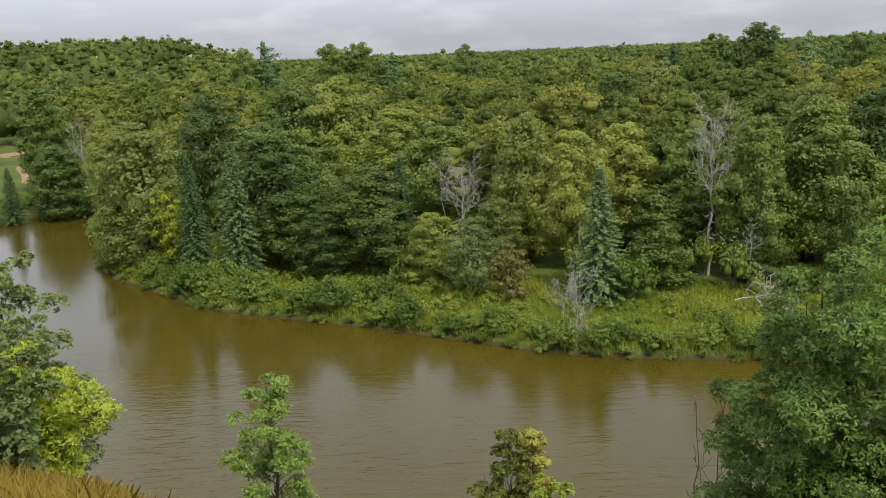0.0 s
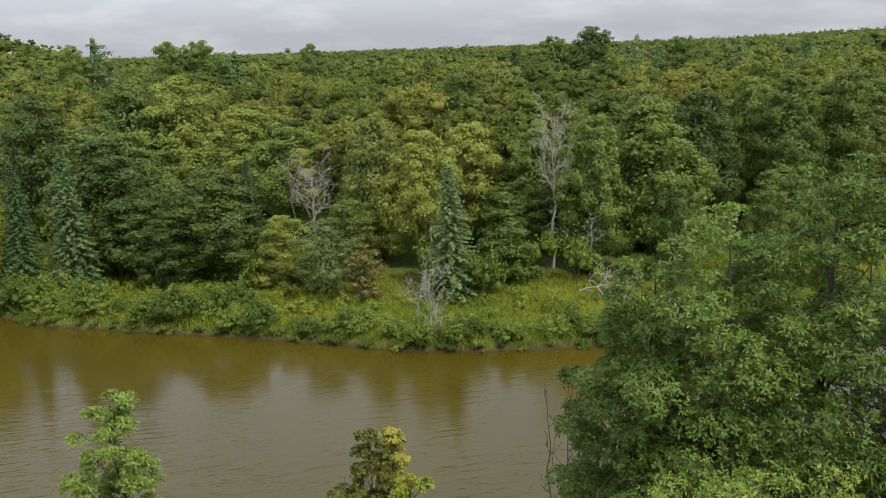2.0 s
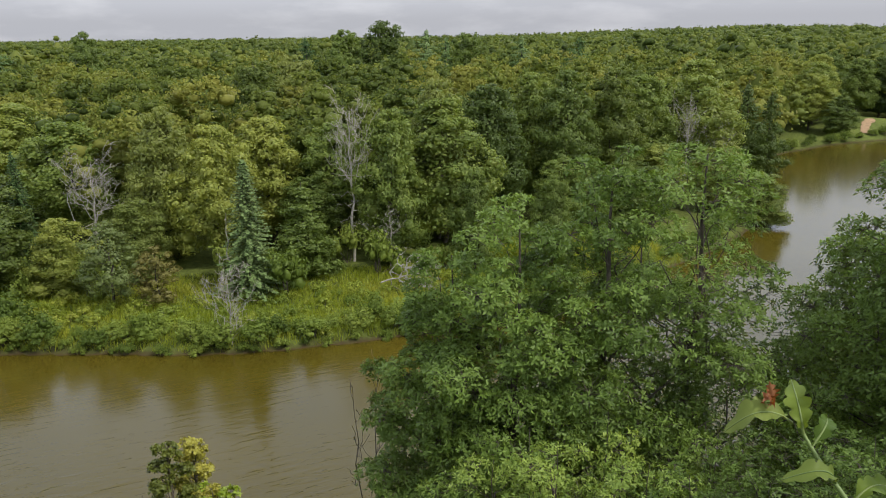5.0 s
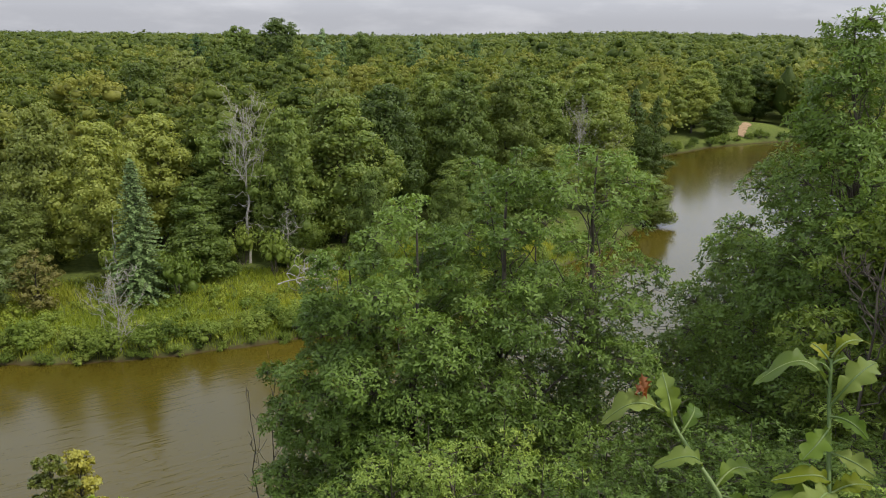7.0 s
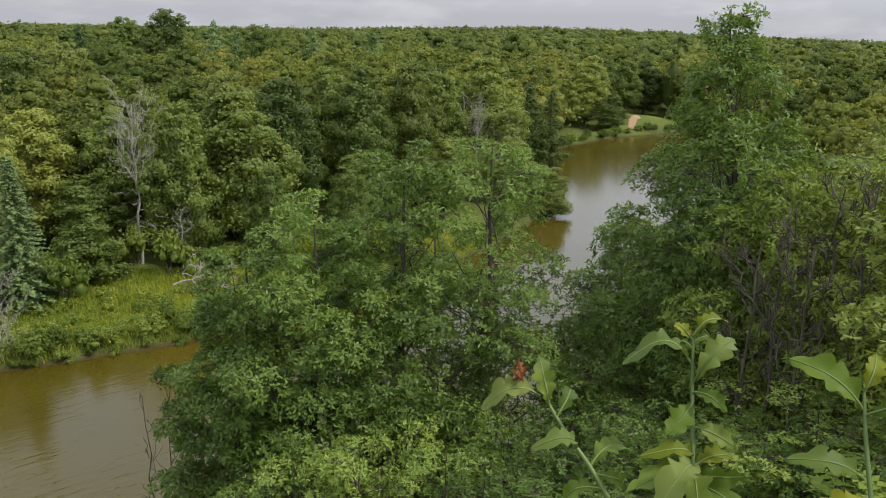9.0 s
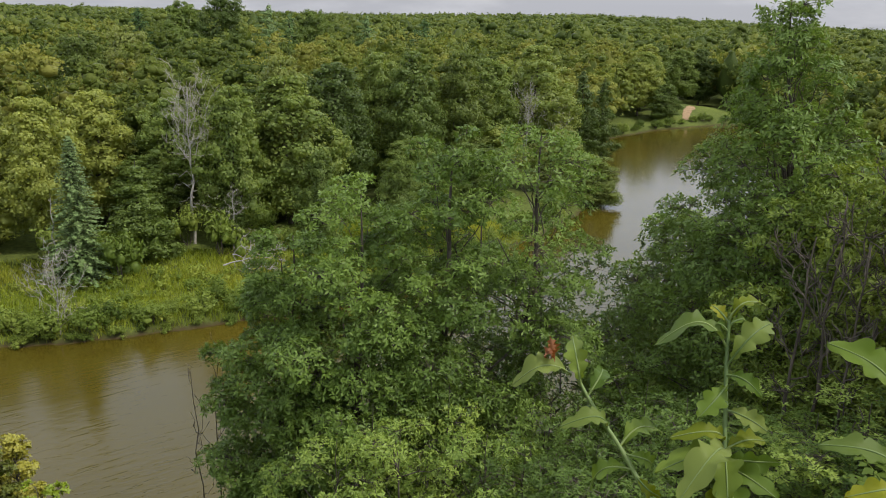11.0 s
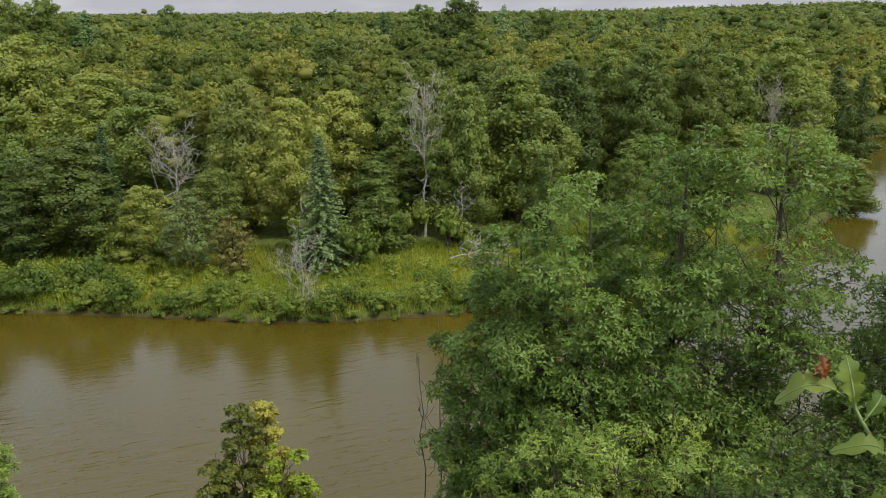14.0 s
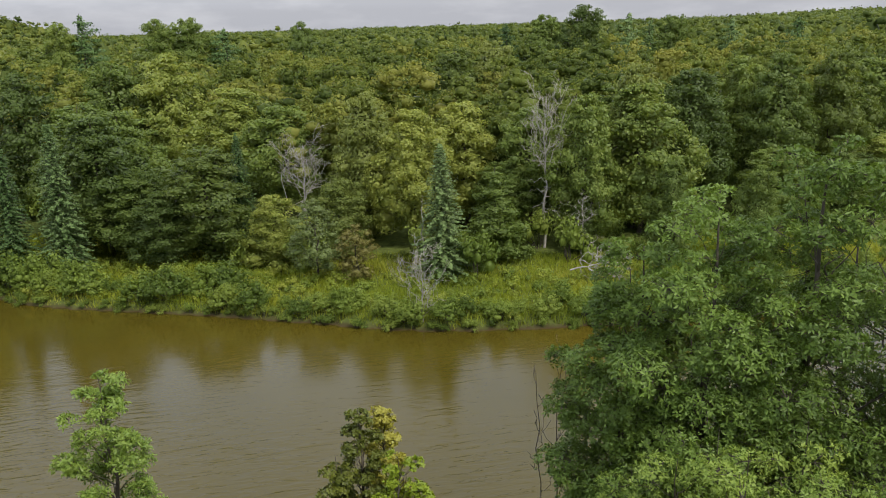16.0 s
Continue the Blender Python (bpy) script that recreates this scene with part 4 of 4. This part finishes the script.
# ---- trees on the near slope ----
def near_tree(name, label, az, dist, top_el, seed, w, shape, leaf, mat, base=0.15, puffs=70, per=70, outline=OAKLEAF, puff=0.13, trunk=0.014, limbs=26, bark_mat=None, loose=0.38, tips=True, tilt=(0, 0)):
    x, y = at(az, dist)
    z = float(ground_height(x, y)) - 0.1
    h = 25 + dist * math.tan(radians(top_el)) - z
    me = broadleaf_meshes(seed, h, w, shape, base, puffs, int(per * 2.3), leaf * 0.84, outline, mat, bark_mat, puff, limbs, loose, trunk, tips, 0.64)
    return tagged(stand(name, me, x, y, (1, 1, 1), 0, ("trunk", "crown"), z, tilt), label, "tree", "trees on the near slope")


OAK_A, OAK_B = "green red oak with lobed leaves on the slope", "slim green oak with an open crown and dark trunk"
near_tree("oak_tree", OAK_A, 30.6, 11.5, -10.8, 201, 3.3, "round", 0.105, M_OAK, 0.08, 120, 325, puff=0.135, limbs=40)
near_tree("oak_tree", OAK_A, 37.2, 12.2, -7.0, 202, 3.3, "round", 0.105, M_OAK, 0.12, 125, 312, puff=0.13, limbs=40)
near_tree("oak_tree", OAK_B, 43.9, 13.0, -5.9, 203, 4.0, "column", 0.105, M_OAK, 0.2, 100, 262, limbs=40)
near_tree("oak_tree", OAK_A, 40.0, 15.5, -12.5, 211, 3.4, "round", 0.125, M_OAK, 0.1, 90, 220, limbs=30)
near_tree("oak_tree", OAK_A, 26.0, 12.2, -13.8, 212, 2.3, "round", 0.105, M_OAK, 0.2, 100, 300, puff=0.15, limbs=34)
near_tree("oak_tree", "tall pointed oak with a leaning dark trunk", 63.0, 13.2, 3.9, 204, 6.0, "spire", 0.112, M_OAK, 0.14, 270, 190, puff=0.075, limbs=110, trunk=0.011, tilt=(-5.6, -3.2))
near_tree("oak_tree", "small slender oak before the bright river", 54.0, 15.0, -11.5, 208, 2.5, "column", 0.112, M_OAK, 0.12, 130, 190, puff=0.16, limbs=30)
near_tree("oak_tree", "small green oak standing before the river", -14.0, 13.5, -21.2, 205, 1.9, "column", 0.11, M_OAK, 0.0, 62, 240, puff=0.14)
near_tree("cherry_tree", "small olive-green cherry tree before the river", 4.2, 14.0, -26.0, 206, 1.15, "column", 0.075, M_CHERRY, 0.0, 60, 190, DIAMOND, puff=0.17)
near_tree("cherry_tree", "small olive-green cherry tree before the river", 6.2, 14.3, -26.1, 216, 1.15, "column", 0.075, M_CHERRY, 0.0, 60, 190, DIAMOND, puff=0.17)
near_tree("cherry_tree", "low bright yellow-green sapling before the river", 7.3, 13.4, -29.6, 217, 1.0, "round", 0.075, M_MAPLE, 0.0, 40, 150, DIAMOND, puff=0.2)
near_tree("cherry_tree", "low olive-green sapling before the river", 2.2, 13.8, -29.2, 218, 1.0, "round", 0.075, M_CHERRY, 0.0, 40, 150, DIAMOND, puff=0.2)
near_tree("maple_tree", "bright yellow-green maple on the grassy slope", -31.0, 15.0, -17.0, 207, 2.4, "round", 0.12, M_MAPLE, 0.02, 100, 200)
near_tree("aspen_tree", "grey-green aspen with pale fluttering leaves", -30.4, 18.5, -10.0, 209, 2.9, "round", 0.1, M_ASPEN, 0.12, 150, 200, DIAMOND)
near_tree("aspen_tree", "grey-green aspen beside the dry grass", -33.8, 13.0, -13.5, 210, 2.2, "round", 0.1, M_ASPEN, 0.1, 70, 150, DIAMOND)
# lighter trees further along the slope
near_tree("oak_tree", OAK_B, 66.5, 11.8, -7.5, 241, 3.0, "round", 0.1, M_BUSH, 0.2, 120, 190)
near_tree("oak_tree", OAK_B, 72.5, 11.0, -4.5, 242, 3.4, "round", 0.1, M_BUSH, 0.2, 120, 190)
near_tree("oak_tree", OAK_B, 79.0, 10.0, -3.0, 243, 3.4, "round", 0.1, M_BUSH, 0.2, 120, 190)
SLOPE = [broadleaf_meshes(221 + i, 14, 7, "round", 0.1, 76, 120, 0.19, mat=m, tips=False) for i, m in enumerate((M_LEAF_YELLOW, M_LEAF))]
slope_rng = np.random.default_rng(23)
for az, dist, top, w in [(70, 24, -9, 7), (66, 33, -6, 8), (75, 30, -4, 8), (80, 20, -5, 7), (62, 44, -6.5, 9), (71, 48, -3.5, 9), (58, 38, -12, 7), (55.5, 27, -17, 5), (78, 42, -2, 9), (84, 28, 0, 8)]:
    x, y = at(az, dist)
    z = float(ground_height(x, y)) - 0.1
    h = 25 + dist * math.tan(radians(top)) - z
    e = stand("broadleaf_tree", SLOPE[slope_rng.integers(0, 2)], x, y, (w / 7, w / 7, h / 14), slope_rng.uniform(0, 360), ("trunk", "crown"), z)
    tagged(e, "light green broadleaf tree on the river slope", "tree", "trees on the near slope")

for az, dist, h in [(62.8, 9.6, 3.4), (64.6, 10.2, 3.8), (66.0, 9.4, 3.0), (67.4, 10.6, 4.0), (69.2, 9.8, 3.6), (71.0, 10.4, 3.8)]:
    x, y = at(az, dist)
    e = stand("sapling", dead_meshes(260 + int(az), h, 1.2, 0.35, 10, 1.4, 0.008, 0.5, M_BARK, 3, 0.6), x, y, names=("trunk", "branching"))
    tagged(e, "slim dark bare stem in the shaded hollow", "sapling", "saplings in the hollow")

# oak thicket under the trees
THICKET = [broadleaf_meshes(231 + i, 3.2, 2.6, "round", 0.0, 34, 330, 0.076, OAKLEAF, M_OAK, None, 0.16, 14, 0.38, 0.01, True, 0.55) for i in range(3)]
for az, dist, top in [(29.0, 9.5, -29), (32, 10, -26.5), (34, 9, -28), (38, 10.5, -25), (41, 9, -28.5), (46, 11, -24.5), (44.5, 9, -29), (49, 9.5, -27), (53, 10.5, -23.5), (56, 9, -24.5),
                      (51, 8, -30), (59, 10.5, -25), (63, 11, -24.5), (66, 10.5, -25.5), (69.5, 11, -24), (73, 10.5, -24), (61, 9, -29), (65, 9, -29), (68, 8.8, -29.5), (72, 9, -28)]:
    x, y = at(az, dist)
    z = float(ground_height(x, y)) - 0.1
    h = max(1.2, 25 + dist * math.tan(radians(top)) - z)
    e = stand("oak_bush", THICKET[slope_rng.integers(0, 3)], x, y, (0.85, 0.85, h / 3.2), slope_rng.uniform(0, 360), ("stem", "foliage"), z)
    tagged(e, "dense green oak bush on the steep slope", "bush", "oak bushes on the slope")

# ---- dead wood ----
def lone(name, label, meshes, x, y, cat, scale=(1, 1, 1), turn=0, tilt=(0, 0), z=None, names=("trunk", "branching")):
    return tagged(stand(name, meshes, x, y, scale, turn, names, z, tilt), label, cat)


lone("dead_shrub", "pale bare shrub of fine twigs at the water's edge", dead_meshes(301, 6.0, 4.6, 0.04, 24, 1.2, 0.010, 0.9, subs=3), 10.8, 63.4, "shrub")
lone("fallen_branch", "bleached white fallen branch on the meadow edge", dead_meshes(302, 5.0, 5.0, 0.15, 16, 0.6, 0.016, 2.2, subs=4), 26.6, 69.3, "branch", tilt=(25, 74), turn=8, z=2.0)
lone("tree_snag", "broken grey tree trunk at the forest edge", dead_meshes(303, 8.6, 1.2, 0.55, 7, 0.3, 0.018, 1.5, subs=1), 13.2, 74.5, "dead tree")
for az, h, seed in [(18.7, 4.5, 304), (19.7, 4.7, 305)]:
    x, y = at(az, 13)
    lone("dead_sapling", "thin bare grey sapling above the river", dead_meshes(seed, h, 1.0, 0.45, 7, 2.2, 0.0042, 0.36, M_SAPLING, 1, 0.8), x, y, "sapling")

# ---- dry grass on the knoll and ferns ----
dry = Soup()
dx, dy = grass_rng.uniform(-14, -1, 60000), grass_rng.uniform(4, 18, 60000)
dr, da = np.hypot(dx, dy), np.degrees(np.arctan2(dx, dy))
k = (dr > 8) & (dr < 17) & (da < -15) & (da > -42)
blades(dry, dx[k][:20000], dy[k][:20000], grass_rng, 0.15, 0.45, 0.006, 0.35)
tagged(new("dry_grass", dry.mesh("dry_grass", M_DRYGRASS)), "dry orange-brown grass on the sandy knoll", "grass", kind="stuff")


def fern_meshes(seed):
    rng = np.random.default_rng(seed)
    st, fr = Soup(), Soup()
    for i in range(9):
        a = i * 0.7 + rng.normal() * 0.2
        q = np.linspace(0, 1, 9)
        ln = rng.uniform(0.55, 0.85)
        line = np.stack([np.cos(a) * q * ln * 0.8, np.sin(a) * q * ln * 0.8, ln * (0.9 * q - 0.55 * q ** 2)], axis=1)
        tube(st, line, np.linspace(0.006, 0.002, 9), 4)
        side = np.array([-np.sin(a), np.cos(a), 0])
        for sgn in (-1, 1):
            w = 0.2 * np.sin(np.pi * np.clip(q[1:] * 0.9 + 0.12, 0, 1)) * ln
            p = line[1:] + sgn * side * (w * 0.5)[:, None]
            leaves(fr, p, np.tile([0, 0, 1.0], (8, 1)) + rng.normal(size=(8, 3)) * 0.15, w * 1.1, rng, DIAMOND, along=np.tile(sgn * side, (8, 1)) + np.array([0, 0, 0.1]))
    return st.mesh("stalks", M_GRASS), fr.mesh("fronds", M_BUSH)


FERN = [fern_meshes(311), fern_meshes(312)]
for i in range(7):
    az, dist = slope_rng.uniform(69, 84), slope_rng.uniform(6.0, 9.5)
    x, y = at(az, dist)
    e = stand("fern", FERN[i % 2], x, y, (1, 1, 1), slope_rng.uniform(0, 360), ("stalk", "foliage"))
    tagged(e, "light green fern on the shaded slope", "fern", "ferns on the slope")

# ---- oak sprouts close to the eye ----
def spot(az, el, r):
    a, e = radians(az), radians(el)
    return np.array([math.sin(a) * math.cos(e) * r, math.cos(a) * math.cos(e) * r, 25 + math.sin(e) * r])


def sprout_leaf(sprout, base, tip, mat, seed, width=0.2, droop=0.14, face=(0, 0, 1)):
    """A wavy, lobed oak leaf from its stalk to its tip, with a raised midrib."""
    rng = np.random.default_rng(seed)
    base, tip = np.asarray(base), np.asarray(tip)
    ln = np.linalg.norm(tip - base)
    u = unit(tip - base)
    n = unit(np.asarray(face, dtype=np.float64) - u * np.dot(face, u) + rng.normal(size=3) * 0.12)
    w = np.cross(n, u)
    q = np.linspace(0, 1, 41)
    form = np.sin(np.pi * np.clip(q, 0, 1) ** 1.3) ** 0.7
    halves = []
    for side in range(2):
        saw = (q * 4.3 + rng.uniform(0, 0.5)) % 1.0
        lobes = np.where(saw < 0.68, 0.6 + 0.4 * np.sin(saw / 0.68 * np.pi / 2) ** 0.8, 1.0 - 0.4 * np.sin((saw - 0.68) / 0.32 * np.pi / 2) ** 2)
        hw = ln * width * rng.uniform(1.05, 1.35) * form * np.where(q > 0.95, 1, lobes)
        halves.append(np.maximum(hw * np.where(q < 0.12, 0.3, 1), ln * 0.008))
    droop = droop + rng.uniform(-0.08, 0.2)
    mid = base + u * (q * ln)[:, None] + n * (droop * ln * (np.sin(np.pi * q) - 0.9 * q ** 2))[:, None] + w * (rng.normal() * 0.05 * ln * np.sin(np.pi * q))[:, None]
    cols = np.array([-1, -0.55, 0, 0.55, 1])
    half = np.where(cols[None, :] < 0, halves[0][:, None], halves[1][:, None]) * np.abs(cols)[None, :]
    turn = rng.normal() * 0.7 * (q - 0.35)
    ww = np.cos(turn)[:, None] * w + np.sin(turn)[:, None] * n
    nn = np.cos(turn)[:, None] * n - np.sin(turn)[:, None] * w
    wave = 0.11 * ln * np.sin(q * 14 + rng.uniform(0, 6))
    v = mid[:, None, :] + ww[:, None, :] * (half * np.sign(cols)[None, :])[..., None] + nn[:, None, :] * (0.4 * half + wave[:, None] * (cols ** 2)[None, :] * 0.5)[..., None]
    s = Soup()
    i = (np.arange(40)[:, None] * 5 + np.arange(4)[None, :]).ravel()
    s.add(v.reshape(-1, 3), np.stack([i, i + 1, i + 6, i + 5], axis=1))
    leaf = part("leaf", s.mesh("leaf", mat, True), sprout)
    r = Soup()
    tube(r, mid + n * 0.0008, np.linspace(0.0022, 0.0006, 41), 5)
    part("midrib", r.mesh("midrib", M_STEM, True), leaf)


def sprout(stem, r, rows, seed, label):
    e = new("oak_sprout")
    tagged(e, label, "sprout", "oak sprouts at the lookout")
    rng = np.random.default_rng(seed)
    pts = [spot(a, el, r) for a, el in stem]
    low = pts[0] + (pts[0] - pts[1])
    foot = low + (pts[0] - pts[1]) * 0.6
    gz = float(ground_height(foot[0], foot[1]))
    pts = np.array([[foot[0], foot[1], gz - 0.05], (low * 0.4 + foot * 0.6) * (1, 1, 0) + (0, 0, low[2] * 0.4 + gz * 0.6), low] + pts)
    fine = smooth_line(pts, 5)
    st = Soup()
    tube(st, fine, np.linspace(0.0058, 0.0026, len(fine)), 8)
    part("stem", st.mesh("stem", M_STEM, True), e)
    view = spot(60, -22, 1) - np.array([0, 0, 25])
    for k, (a0, e0, a1, e1, dr, tone, up) in enumerate(rows):
        face = np.array([0, 0, up]) - view * (1.15 - up)
        sprout_leaf(e, spot(a0, e0, r), spot(a1, e1, r + dr), (M_SPROUT, M_SPROUT_PALE, M_SPROUT_YELLOW)[tone], seed + k, face=face)
    return e


LOOK_LABEL = "young oak sprout with pale green lobed leaves"
a_sprout = sprout([(56.2, -31.4), (54.1, -29.0), (52.2, -27.1), (51.0, -25.7), (50.2, -24.6)], 1.5,
                  [(49.8, -24.6, 45.4, -25.1, -0.03, 1, 0.75), (50.6, -25.2, 49.4, -21.9, 0.03, 0, 0.15), (52.9, -27.8, 50.0, -27.6, -0.05, 1, 0.6), (51.2, -25.9, 52.0, -23.6, 0.05, 0, 0.2),
                   (54.0, -28.9, 56.8, -27.0, 0.05, 0, 0.4), (54.4, -29.3, 56.9, -29.6, 0.02, 0, 0.4), (55.2, -30.2, 51.6, -31.6, 0.03, 0, 0.6), (55.4, -30.5, 57.6, -31.6, 0.0, 2, 0.4)], 401, LOOK_LABEL)
gall = Soup()
gall_rng = np.random.default_rng(405)
for k in range(7):
    leaves(gall, spot(48.1, -23.4, 1.47) + gall_rng.normal(size=(1, 3)) * 0.009, gall_rng.normal(size=(1, 3)), 0.035, gall_rng, LOBED, fold=0.7)
part("withered_leaf", gall.mesh("withered_leaf", M_WITHERED), a_sprout, "curled rust-brown withered leaf")
b_sprout = sprout([(61.8, -29.6), (61.4, -27.4), (61.0, -24.6), (60.6, -21.8), (60.4, -19.4)], 1.45,
                  [(60.5, -21.2, 56.0, -20.9, -0.04, 1, 0.7), (60.7, -22.4, 63.2, -18.7, 0.02, 1, 0.15), (60.4, -19.3, 62.3, -17.6, 0.02, 2, 0.8), (60.4, -19.6, 59.0, -18.5, 0.02, 2, 0.6),
                   (60.4, -20.2, 59.0, -19.7, 0.0, 0, 0.7), (60.4, -19.8, 61.7, -19.3, 0.03, 0, 0.6), (60.8, -23.0, 63.3, -23.6, -0.03, 0, 0.3), (60.9, -23.6, 59.5, -26.0, -0.05, 0, 0.3),
                   (61.1, -25.2, 64.1, -25.9, 0.0, 1, 0.6), (61.3, -27.2, 58.3, -27.1, -0.05, 2, 0.5), (61.4, -27.8, 64.0, -26.4, 0.04, 2, 0.3), (61.5, -28.2, 65.2, -27.6, -0.02, 0, 0.3),
                   (61.6, -28.8, 57.4, -29.6, -0.06, 0, 0.6), (61.6, -28.8, 65.4, -29.8, -0.04, 0, 0.5), (61.5, -28.0, 62.6, -31.0, -0.08, 0, 0.3), (61.5, -27.8, 59.3, -30.6, -0.1, 1, 0.3),
                   (61.8, -29.6, 60.6, -33.2, -0.06, 2, 0.4), (61.8, -29.6, 64.0, -32.6, -0.06, 0, 0.4)], 421, LOOK_LABEL)
c_sprout = sprout([(73.6, -28.8), (72.6, -25.5), (71.9, -22.8), (71.5, -20.9)], 1.4,
                  [(71.6, -21.9, 67.1, -19.6, -0.04, 0, 0.4), (71.5, -20.9, 71.8, -18.3, 0.02, 2, 0.2), (72.4, -26.0, 68.0, -25.6, -0.05, 1, 0.7), (72.7, -27.0, 69.8, -28.4, -0.04, 2, 0.5),
                   (71.8, -22.2, 75.2, -20.4, 0.03, 0, 0.4), (72.9, -27.8, 76.0, -26.6, 0.02, 0, 0.5), (73.2, -28.4, 69.2, -31.4, -0.05, 0, 0.4)], 451, LOOK_LABEL)

# ---- sand ----
def sand_patch(name, line, width, label, lift=0.05):
    """A strip of bare sand laid on the ground along a line."""
    fine = smooth_line(line, 6)
    d = unit(np.gradient(fine, axis=0))
    nrm = np.stack([-d[:, 1], d[:, 0]], axis=1)
    rng = np.random.default_rng(77)
    cols = np.linspace(-1, 1, 7)
    edge = width * (0.8 + 0.35 * rng.uniform(size=len(fine)))
    edge[[0, -1]] *= 0.3
    xy = fine[:, None, :] + nrm[:, None, :] * (edge[:, None] * cols[None, :])[..., None]
    z = ground_height(xy[..., 0].ravel(), xy[..., 1].ravel()) + lift
    v = np.concatenate([xy.reshape(-1, 2), z[:, None]], axis=1)
    i = (np.arange(len(fine) - 1)[:, None] * 7 + np.arange(6)[None, :]).ravel()
    s = Soup()
    s.add(v, np.stack([i, i + 1, i + 8, i + 7], axis=1))
    tagged(new(name, s.mesh(name, M_SAND, True)), label, "sand", kind="structure")


sand_patch("sand_track", [(-91, 174), (-96, 184), (-101, 192), (-106, 201)], 0.8, "narrow sandy footpath down the grassy bank", 0.12)
sand_patch("sand_flat", [(-112, 226), (-124, 231), (-136, 236), (-150, 240)], 5.5, "pale bare sand flat by the forest", 0.15)
sand_patch("sand_bank", [(174, 129.5), (178, 132.5), (182, 135), (186, 136.5)], 1.0, "steep bare sandy river bank", 0.12)
